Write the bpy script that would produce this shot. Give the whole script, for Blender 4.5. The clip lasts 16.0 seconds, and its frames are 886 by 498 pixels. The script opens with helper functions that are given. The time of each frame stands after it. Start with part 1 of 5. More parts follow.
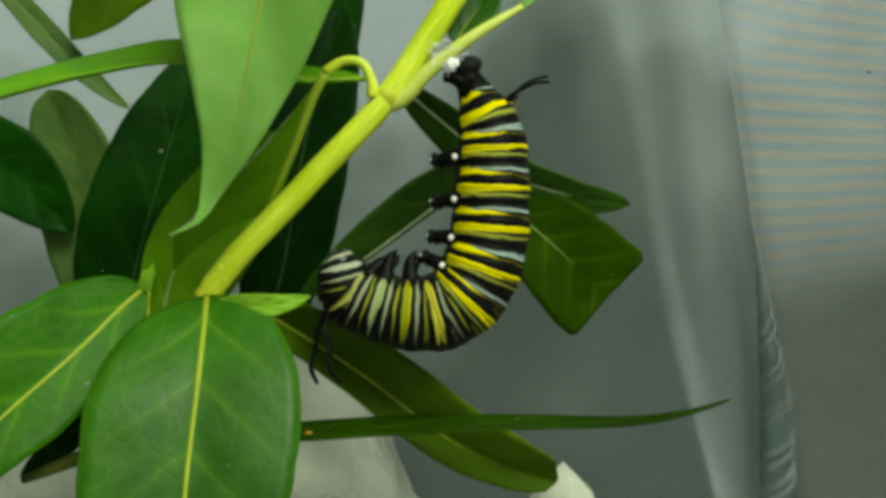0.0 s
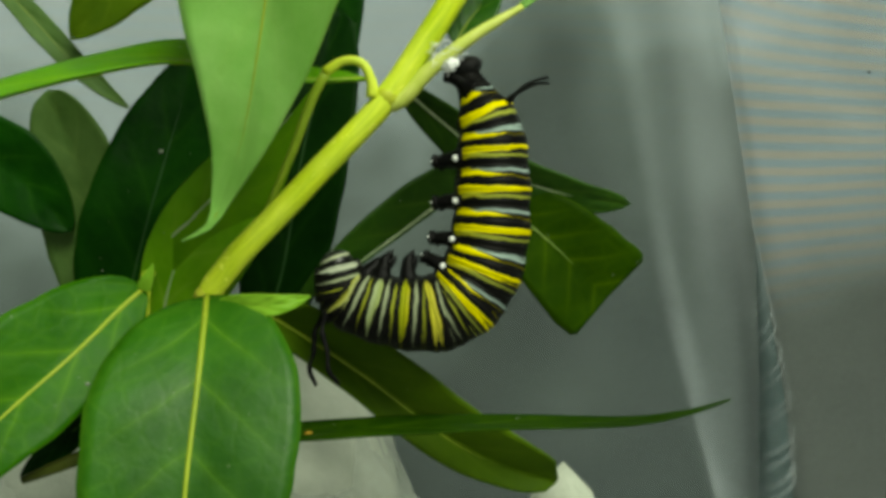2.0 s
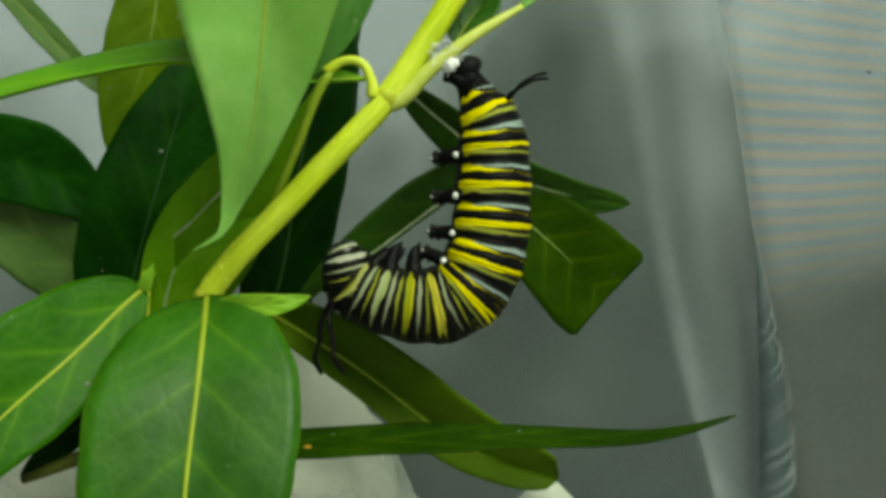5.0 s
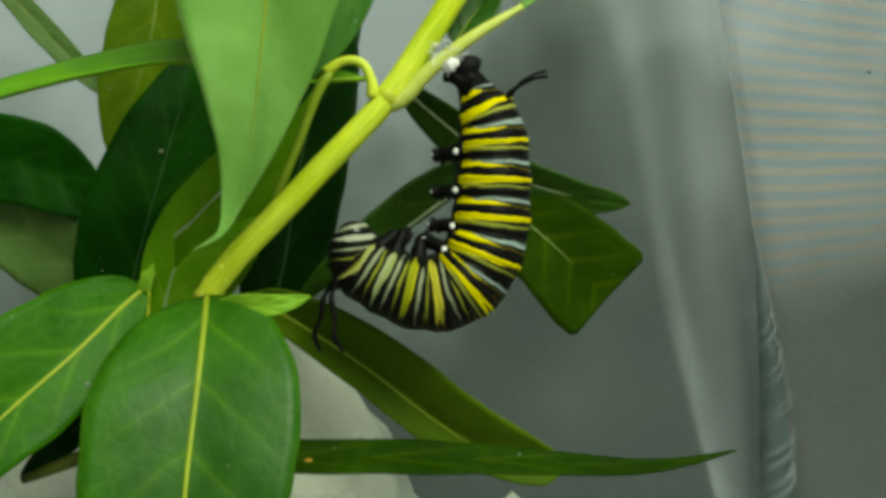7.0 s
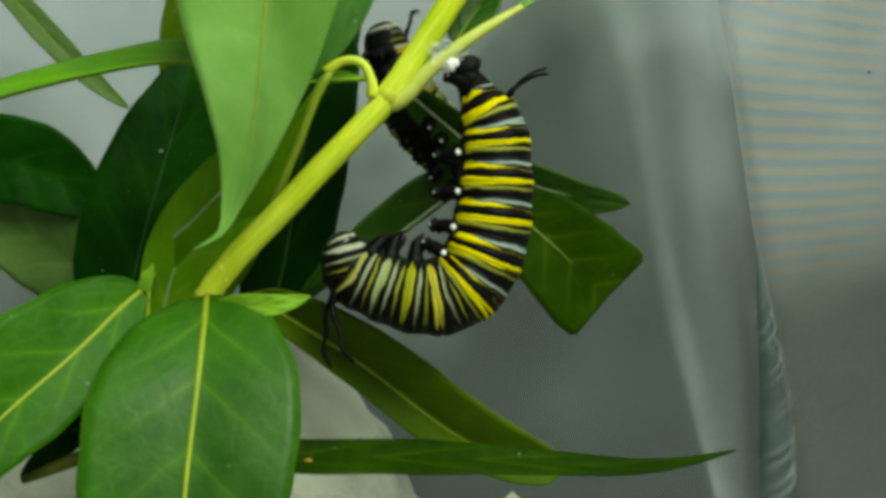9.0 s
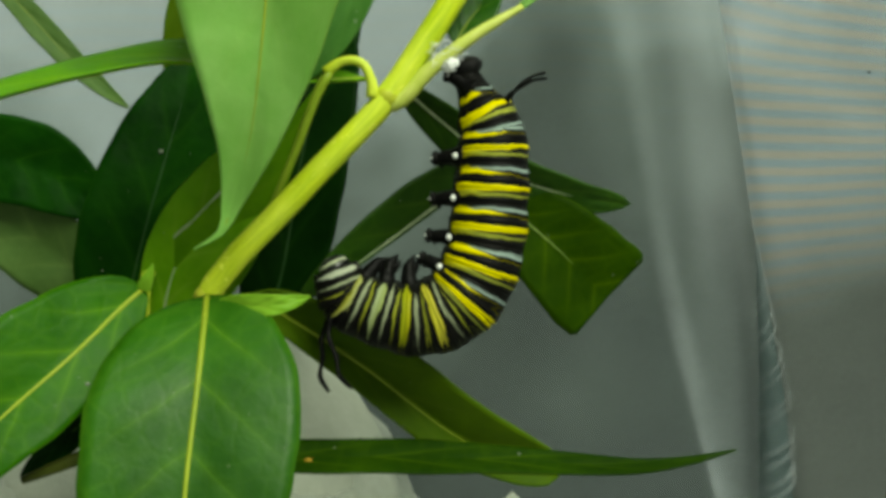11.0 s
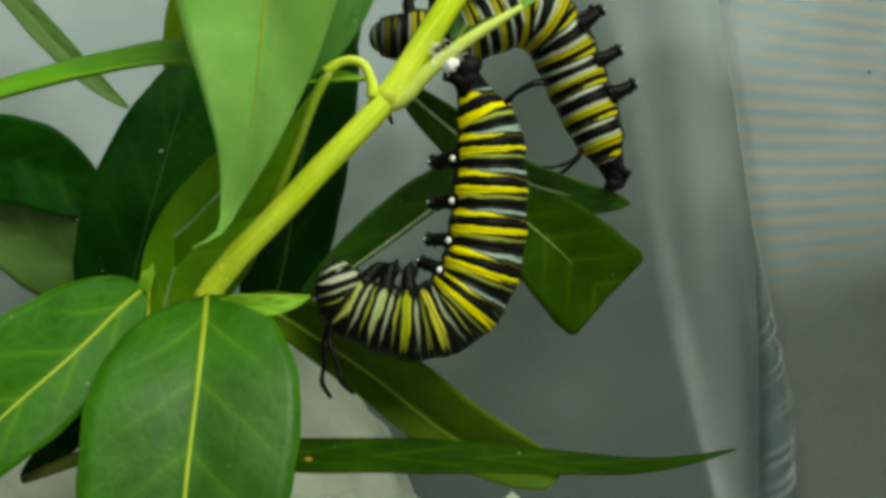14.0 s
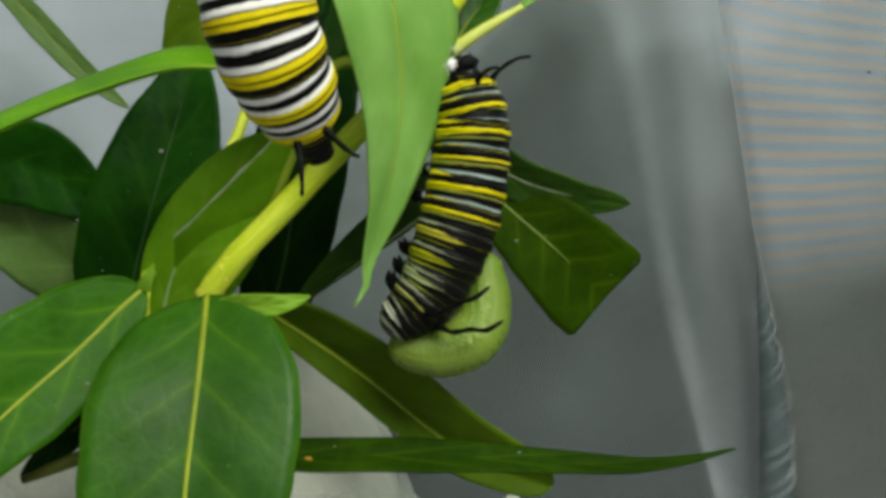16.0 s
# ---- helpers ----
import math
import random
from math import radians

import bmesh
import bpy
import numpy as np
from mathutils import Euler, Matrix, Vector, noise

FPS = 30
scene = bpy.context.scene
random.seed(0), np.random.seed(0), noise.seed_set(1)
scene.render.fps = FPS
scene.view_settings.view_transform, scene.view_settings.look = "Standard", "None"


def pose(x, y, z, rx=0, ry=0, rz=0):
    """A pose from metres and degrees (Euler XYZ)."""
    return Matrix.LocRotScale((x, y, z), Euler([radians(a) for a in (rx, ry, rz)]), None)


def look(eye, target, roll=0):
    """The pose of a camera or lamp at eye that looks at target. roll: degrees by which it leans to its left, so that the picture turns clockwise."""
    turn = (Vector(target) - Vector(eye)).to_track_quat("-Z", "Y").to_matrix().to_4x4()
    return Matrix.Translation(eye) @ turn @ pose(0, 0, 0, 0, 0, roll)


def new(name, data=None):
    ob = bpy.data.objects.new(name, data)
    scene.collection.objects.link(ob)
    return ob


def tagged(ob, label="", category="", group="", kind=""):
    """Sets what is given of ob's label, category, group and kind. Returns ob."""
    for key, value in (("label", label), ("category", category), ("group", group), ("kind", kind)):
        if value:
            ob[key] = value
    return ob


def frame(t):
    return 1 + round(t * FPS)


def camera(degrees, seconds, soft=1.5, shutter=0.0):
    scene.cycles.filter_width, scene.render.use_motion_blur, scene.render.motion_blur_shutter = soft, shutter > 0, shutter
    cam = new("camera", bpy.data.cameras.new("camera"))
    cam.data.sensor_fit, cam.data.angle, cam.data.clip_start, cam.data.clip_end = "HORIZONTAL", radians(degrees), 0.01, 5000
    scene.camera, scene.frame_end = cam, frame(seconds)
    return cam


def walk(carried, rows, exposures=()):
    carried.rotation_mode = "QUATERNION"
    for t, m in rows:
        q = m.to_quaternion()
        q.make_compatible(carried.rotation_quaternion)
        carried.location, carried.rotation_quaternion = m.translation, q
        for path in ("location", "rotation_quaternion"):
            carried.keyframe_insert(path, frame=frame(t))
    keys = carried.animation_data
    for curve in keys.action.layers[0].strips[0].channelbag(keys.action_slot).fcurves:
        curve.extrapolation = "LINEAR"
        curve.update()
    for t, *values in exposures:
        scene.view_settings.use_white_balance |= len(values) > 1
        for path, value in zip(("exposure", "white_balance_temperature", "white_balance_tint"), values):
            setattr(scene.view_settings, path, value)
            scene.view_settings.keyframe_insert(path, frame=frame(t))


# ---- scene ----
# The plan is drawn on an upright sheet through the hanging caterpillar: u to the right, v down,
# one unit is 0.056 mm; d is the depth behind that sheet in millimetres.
K = 5.6e-5
DIST = 0.106
ZC = 0.12


def grow(d):
    return (DIST + d * 1e-3) / DIST


def spot(u, v, d=0.0):
    f = grow(d)
    return Vector(((u - 784) * K * f, d * 1e-3, ZC - (v - 441) * K * f))


# ---------------------------------------------------------------- camera
cam = camera(45, 16.0, soft=4.0)
walk(cam, [(0, look((0, -DIST, ZC), (0, 0, ZC))), (16.0, look((0, -DIST, ZC), (0, 0, ZC)))],
     exposures=[(0, -0.03, 7000, -12), (15.7, -0.03, 7000, -12), (16.0, -0.03, 6550, 6)])

# ---------------------------------------------------------------- light
world = bpy.data.worlds.new("sky")
scene.world = world
world.use_nodes = True
wn, wl = world.node_tree.nodes, world.node_tree.links
sky = wn.new("ShaderNodeTexSky")
sky.sky_type = "NISHITA"
sky.sun_disc = False
sky.sun_elevation = radians(44)
sky.sun_rotation = radians(154)
soft_sky = wn.new("ShaderNodeHueSaturation")
soft_sky.inputs["Saturation"].default_value = 0.12
wl.new(sky.outputs[0], soft_sky.inputs["Color"])
wl.new(soft_sky.outputs[0], wn["Background"].inputs["Color"])
wn["Background"].inputs["Strength"].default_value = 0.068

sun = new("sun", bpy.data.lights.new("sun", "SUN"))
sun.data.energy = 4.45
sun.data.angle = radians(36)
sun.data.color = (1.0, 0.97, 0.91)
sun.matrix_world = look((0.36, -0.72, 0.90), (0, 0, ZC))

# ---------------------------------------------------------------- materials


def material(name):
    m = bpy.data.materials.new(name)
    m.use_nodes = True
    nt = m.node_tree
    return m, nt, nt.nodes["Principled BSDF"]


def node(nt, kind, **values):
    n = nt.nodes.new(kind)
    for key, value in values.items():
        n.inputs[key].default_value = value
    return n


def maths(nt, op, a, b=None, c=None):
    n = nt.nodes.new("ShaderNodeMath")
    n.operation = op
    for i, x in enumerate((a, b, c)):
        if x is None:
            continue
        if isinstance(x, (int, float)):
            n.inputs[i].default_value = x
        else:
            nt.links.new(x, n.inputs[i])
    return n.outputs[0]


def ramp(nt, fac, stops, constant=False):
    n = nt.nodes.new("ShaderNodeValToRGB")
    els = n.color_ramp.elements
    while len(els) < len(stops):
        els.new(0.5)
    for e, (p, c) in zip(els, stops):
        e.position = p
        e.color = (*c, 1) if len(c) == 3 else c
    if constant:
        n.color_ramp.interpolation = "CONSTANT"
    nt.links.new(fac, n.inputs[0])
    return n.outputs[0]


def blend(nt, fac, a, b, mode="MIX"):
    n = nt.nodes.new("ShaderNodeMix")
    n.data_type, n.blend_type = "RGBA", mode
    for x, slot in ((fac, 0), (a, 6), (b, 7)):
        if isinstance(x, (int, float)):
            n.inputs[slot].default_value = x
        elif isinstance(x, tuple):
            n.inputs[slot].default_value = (*x, 1)
        else:
            nt.links.new(x, n.inputs[slot])
    return n.outputs[2]


def coords(nt):
    return nt.nodes.new("ShaderNodeTexCoord").outputs["Object"]


def grain(nt, scale, detail=4, rough=0.6, vector=None):
    n = node(nt, "ShaderNodeTexNoise", Scale=scale, Detail=detail, Roughness=rough)
    nt.links.new(vector or coords(nt), n.inputs["Vector"])
    return n.outputs["Fac"]


def bump(nt, bsdf, height, strength, distance):
    n = node(nt, "ShaderNodeBump", Strength=strength, Distance=distance)
    nt.links.new(height, n.inputs["Height"])
    nt.links.new(n.outputs[0], bsdf.inputs["Normal"])


def attribute(nt, name):
    n = nt.nodes.new("ShaderNodeAttribute")
    n.attribute_name = name
    return n.outputs["Fac"]


def leaf_material(name, deep, pale, vein, gloss=0.42, through_light=0.25, sheen=0.28, veined=0.5):
    m, nt, b = material(name)
    along, across = attribute(nt, "along"), attribute(nt, "across")
    side = maths(nt, "ABSOLUTE", across)
    tint = node(nt, "ShaderNodeTexNoise", Scale=260.0, Detail=5.0, Roughness=0.62)
    nt.links.new(coords(nt), tint.inputs["Vector"])
    fine = grain(nt, 1900, 3)
    wobble = maths(nt, "MULTIPLY", grain(nt, 330, 2), 0.035)
    # side veins run from the midrib towards the tip and curl along the margin
    bend = maths(nt, "MULTIPLY", maths(nt, "POWER", side, 0.9), 0.25)
    lane = maths(nt, "SUBTRACT", maths(nt, "ADD", along, wobble), bend)
    saw = maths(nt, "FRACT", maths(nt, "MULTIPLY", lane, 5.0))
    dist = maths(nt, "ABSOLUTE", maths(nt, "SUBTRACT", saw, 0.5))
    line = nt.nodes.new("ShaderNodeMapRange")
    line.inputs["From Min"].default_value = 0.0
    line.inputs["From Max"].default_value = 0.05
    line.inputs["To Min"].default_value = 1.0
    line.inputs["To Max"].default_value = 0.0
    nt.links.new(dist, line.inputs["Value"])
    fade = maths(nt, "SUBTRACT", 1.0, maths(nt, "POWER", side, 1.5))
    veins = maths(nt, "MULTIPLY", line.outputs[0], maths(nt, "MULTIPLY", fade, veined))
    halo = maths(nt, "EXPONENT", maths(nt, "MULTIPLY", maths(nt, "MULTIPLY", dist, dist), -60.0))
    veins = maths(nt, "MAXIMUM", veins, maths(nt, "MULTIPLY", halo, maths(nt, "MULTIPLY", fade, veined * 0.45)))
    saw2 = maths(nt, "FRACT", maths(nt, "MULTIPLY", maths(nt, "SUBTRACT", maths(nt, "ADD", along, maths(nt, "MULTIPLY", wobble, 1.6)), maths(nt, "MULTIPLY", bend, 0.8)), 17.0))
    thin = maths(nt, "MULTIPLY", maths(nt, "LESS_THAN", maths(nt, "ABSOLUTE", maths(nt, "SUBTRACT", saw2, 0.5)), 0.03), maths(nt, "MULTIPLY", fade, 0.12))
    veins = maths(nt, "MAXIMUM", veins, thin)
    cell = node(nt, "ShaderNodeTexVoronoi", Scale=420.0)
    cell.feature = "DISTANCE_TO_EDGE"
    nt.links.new(coords(nt), cell.inputs["Vector"])
    mesh = nt.nodes.new("ShaderNodeMapRange")
    mesh.inputs["From Max"].default_value = 0.13
    mesh.inputs["To Min"].default_value, mesh.inputs["To Max"].default_value = 0.32 * veined, 0.0
    nt.links.new(cell.outputs["Distance"], mesh.inputs["Value"])
    net = maths(nt, "MULTIPLY", mesh.outputs[0], grain(nt, 130, 2))
    colour = blend(nt, ramp(nt, tint.outputs["Fac"], [(0.3, (0, 0, 0)), (0.72, (1, 1, 1))]), deep, pale)
    colour = blend(nt, maths(nt, "MULTIPLY", fine, 0.3), colour, tuple(c * 0.6 for c in deep))
    colour = blend(nt, maths(nt, "MAXIMUM", veins, net), colour, vein)
    edge = maths(nt, "GREATER_THAN", side, 0.965)
    colour = blend(nt, maths(nt, "MULTIPLY", edge, 0.12), colour, vein)
    # a few pale flecks
    fleck = maths(nt, "MULTIPLY", maths(nt, "GREATER_THAN", grain(nt, 1100, 1), 0.785), 0.3)
    colour = blend(nt, fleck, colour, (0.35, 0.38, 0.30))
    # broad random patches, darker and lighter
    patch = ramp(nt, grain(nt, 55, 2), [(0.33, (0.62, 0.66, 0.45)), (0.67, (1.24, 1.18, 1.28))])
    colour = blend(nt, 1.0, colour, patch, "MULTIPLY")
    nt.links.new(colour, b.inputs["Base Color"])
    b.inputs["Specular IOR Level"].default_value = sheen
    nt.links.new(ramp(nt, tint.outputs["Fac"], [(0.2, (gloss - 0.1,) * 3), (0.8, (gloss + 0.14,) * 3)]), b.inputs["Roughness"])
    height = maths(nt, "ADD", maths(nt, "ADD", maths(nt, "MULTIPLY", maths(nt, "SUBTRACT", 0.5, dist), -1.0), maths(nt, "MULTIPLY", net, -1.2)), maths(nt, "MULTIPLY", tint.outputs["Fac"], 1.4))
    bump(nt, b, maths(nt, "ADD", height, maths(nt, "MULTIPLY", fine, 0.1)), 0.45, 0.00022)
    lit = node(nt, "ShaderNodeBsdfTranslucent")
    nt.links.new(blend(nt, 0.5, colour, vein), lit.inputs["Color"])
    mix = nt.nodes.new("ShaderNodeMixShader")
    mix.inputs[0].default_value = through_light
    nt.links.new(b.outputs[0], mix.inputs[1])
    nt.links.new(lit.outputs[0], mix.inputs[2])
    nt.links.new(mix.outputs[0], nt.nodes["Material Output"].inputs["Surface"])
    return m


LEAF_FRESH = leaf_material("fresh_leaf", (0.215, 0.49, 0.08), (0.31, 0.59, 0.14), (0.44, 0.62, 0.12), 0.5, 0.32, 0.4, 0.12)
LEAF_TOP = leaf_material("leaf_upper_side", (0.021, 0.094, 0.002), (0.037, 0.138, 0.005), (0.13, 0.28, 0.012), 0.42, 0.14, 0.20)
LEAF_LOW = leaf_material("glossy_leaf", (0.018, 0.088, 0.0008), (0.034, 0.132, 0.002), (0.13, 0.28, 0.006), 0.42, 0.14, 0.10)
# two near-black greens: the shade on the rear leaves is mixed into the colour
LEAF_DARK = leaf_material("shade_toned_leaf", (0.0016, 0.013, 0.0005), (0.004, 0.026, 0.001), (0.016, 0.062, 0.004), 0.5, 0.05, 0.05)
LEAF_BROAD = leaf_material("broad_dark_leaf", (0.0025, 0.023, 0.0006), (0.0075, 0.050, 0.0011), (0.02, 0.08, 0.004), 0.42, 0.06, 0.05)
LEAF_OLIVE_DARK = leaf_material("dark_olive_leaf", (0.011, 0.032, 0.0002), (0.019, 0.048, 0.0004), (0.075, 0.13, 0.002), 0.55, 0.1, 0.02, 0.42)
LEAF_INNER = leaf_material("inner_leaf", (0.125, 0.33, 0.006), (0.20, 0.44, 0.012), (0.34, 0.50, 0.06), 0.5, 0.28, 0.12)
LEAF_BLADE = leaf_material("narrow_blade", (0.009, 0.031, 0.0003), (0.018, 0.050, 0.0005), (0.07, 0.13, 0.003), 0.6, 0.16, 0.04)
LEAF_OLIVE = leaf_material("leaf_underside", (0.055, 0.115, 0.001), (0.085, 0.160, 0.002), (0.13, 0.20, 0.01), 0.6, 0.32, 0.10)
LEAF_HAZY = leaf_material("dull_leaf", (0.055, 0.120, 0.020), (0.088, 0.160, 0.036), (0.13, 0.21, 0.05), 0.6, 0.14, 0.2)
LEAF_YOUNG = leaf_material("young_leaf", (0.080, 0.27, 0.002), (0.145, 0.38, 0.005), (0.34, 0.54, 0.02), 0.42, 0.22, 0.14)
LEAF_BUD = leaf_material("bud_leaf", (0.20, 0.44, 0.022), (0.29, 0.54, 0.04), (0.40, 0.60, 0.06), 0.5, 0.3, 0.25)
LEAF_FOLDED = leaf_material("folded_leaf", (0.062, 0.18, 0.0014), (0.115, 0.275, 0.003), (0.19, 0.32, 0.014), 0.5, 0.25, 0.14, 0.4)
# next two: leaf green with shade put into the colour, for leaves behind others
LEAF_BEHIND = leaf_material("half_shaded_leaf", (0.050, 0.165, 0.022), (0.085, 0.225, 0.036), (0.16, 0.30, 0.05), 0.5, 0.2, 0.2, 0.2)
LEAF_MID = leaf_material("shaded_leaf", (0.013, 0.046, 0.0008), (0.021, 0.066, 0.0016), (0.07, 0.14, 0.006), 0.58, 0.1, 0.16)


def plain(name, a, b_, scale, rough, spec=0.4, relief=0.0, reach=0.0002, metal=0.0):
    m, nt, b = material(name)
    n = grain(nt, scale, 5)
    n2 = grain(nt, scale * 7, 3)
    c = blend(nt, ramp(nt, n, [(0.3, (0, 0, 0)), (0.7, (1, 1, 1))]), a, b_)
    c = blend(nt, maths(nt, "MULTIPLY", n2, 0.35), c, tuple(x * 0.72 for x in a))
    nt.links.new(c, b.inputs["Base Color"])
    nt.links.new(ramp(nt, n2, [(0.2, (max(0.02, rough - 0.08),) * 3), (0.8, (min(1, rough + 0.1),) * 3)]), b.inputs["Roughness"])
    b.inputs["Specular IOR Level"].default_value = spec
    b.inputs["Metallic"].default_value = metal
    if relief:
        bump(nt, b, maths(nt, "ADD", n, maths(nt, "MULTIPLY", n2, 0.4)), relief, reach)
    return m


def stem_material(name, deep, mid, pale):
    """Green stem with lengthways fibres, downy pale flecks and blotches."""
    m, nt, b = material(name)
    along, turn = attribute(nt, "along"), attribute(nt, "turn")
    lane = nt.nodes.new("ShaderNodeCombineXYZ")
    nt.links.new(maths(nt, "MULTIPLY", along, 220.0), lane.inputs["X"])
    nt.links.new(maths(nt, "MULTIPLY", turn, 9.0), lane.inputs["Y"])
    fibre = grain(nt, 1.0, 3, 0.6, lane.outputs[0])
    blotch, down = grain(nt, 110, 3), grain(nt, 1500, 2)
    c = blend(nt, ramp(nt, fibre, [(0.3, (0, 0, 0)), (0.7, (1, 1, 1))]), deep, mid)
    c = blend(nt, ramp(nt, blotch, [(0.35, (0, 0, 0)), (0.75, (0.6,) * 3)]), c, pale)
    c = blend(nt, maths(nt, "MULTIPLY", maths(nt, "GREATER_THAN", down, 0.66), 0.4), c, tuple(min(1, x * 1.3 + 0.05) for x in pale))
    nt.links.new(c, b.inputs["Base Color"])
    b.inputs["Roughness"].default_value = 0.5
    b.inputs["Specular IOR Level"].default_value = 0.4
    bump(nt, b, maths(nt, "ADD", fibre, maths(nt, "MULTIPLY", down, 0.5)), 0.5, 0.0002)
    return m


STEM = stem_material("green_stem", (0.33, 0.47, 0.006), (0.60, 0.70, 0.020), (0.78, 0.84, 0.11))
COLLAR = plain("stem_collar", (0.36, 0.40, 0.02), (0.56, 0.60, 0.06), 500, 0.55, 0.3, 0.6)
STEM_PALE = plain("pale_stem", (0.44, 0.52, 0.07), (0.58, 0.63, 0.15), 420, 0.5, 0.35, 0.5)
MIDRIB = plain("midrib", (0.19, 0.27, 0.012), (0.31, 0.37, 0.022), 240, 0.5, 0.3, 0.3)
MIDRIB_LIME = plain("midrib_lime", (0.20, 0.31, 0.012), (0.31, 0.42, 0.03), 300, 0.5, 0.3, 0.3)
# midrib tone darkened along with those shade-dark leaves
MIDRIB_DARK = plain("midrib_dark", (0.008, 0.040, 0.004), (0.018, 0.065, 0.008), 500, 0.45, 0.3, 0.3)
MIDRIB_MID = plain("midrib_mid", (0.10, 0.16, 0.02), (0.16, 0.23, 0.035), 500, 0.5, 0.3, 0.3)
TWIG = plain("dull_twig", (0.035, 0.048, 0.004), (0.075, 0.090, 0.010), 300, 0.7, 0.15, 0.6)
MIDRIB_SOFT = plain("midrib_soft", (0.17, 0.22, 0.08), (0.27, 0.31, 0.15), 600, 0.5, 0.3, 0.3)
MIDRIB_PALE = plain("midrib_pale", (0.26, 0.33, 0.17), (0.42, 0.47, 0.30), 700, 0.5, 0.3, 0.3)
HUSK = plain("dry_husk", (0.14, 0.17, 0.12), (0.24, 0.27, 0.20), 900, 0.8, 0.2, 0.5)
RUST = plain("rusty_scar", (0.22, 0.12, 0.008), (0.36, 0.22, 0.02), 900, 0.7, 0.2, 0.5)
SILK = plain("white_silk", (0.75, 0.76, 0.74), (0.9, 0.9, 0.88), 900, 0.7, 0.3, 0.6)
BLACK = plain("black_skin", (0.0018, 0.0018, 0.0018), (0.005, 0.005, 0.0045), 800, 0.32, 0.07, 0.6, 0.0002)
MATT = plain("matt_black", (0.0025, 0.0025, 0.0025), (0.008, 0.008, 0.0075), 700, 0.6, 0.12, 0.8, 0.0002)
DOT = plain("white_dot", (0.7, 0.72, 0.68), (0.85, 0.85, 0.8), 900, 0.4)
PAPER = plain("damp_paper", (0.37, 0.40, 0.32), (0.46, 0.485, 0.40), 160, 0.85, 0.15, 0.7, 0.0006)
FABRIC = plain("grey_fabric", (0.090, 0.113, 0.109), (0.122, 0.150, 0.148), 30, 0.9, 0.1, 0.4, 0.0004)
CUP = plain("cup_plastic", (0.5, 0.5, 0.48), (0.6, 0.6, 0.57), 60, 0.35)
FLOOR = plain("cage_floor", (0.30, 0.31, 0.31), (0.38, 0.39, 0.38), 60, 0.8, 0.2, 0.4, 0.0005)

# banded skin: "band" counts body rings from the tail, "around" is 0 on the back and 1 under the belly


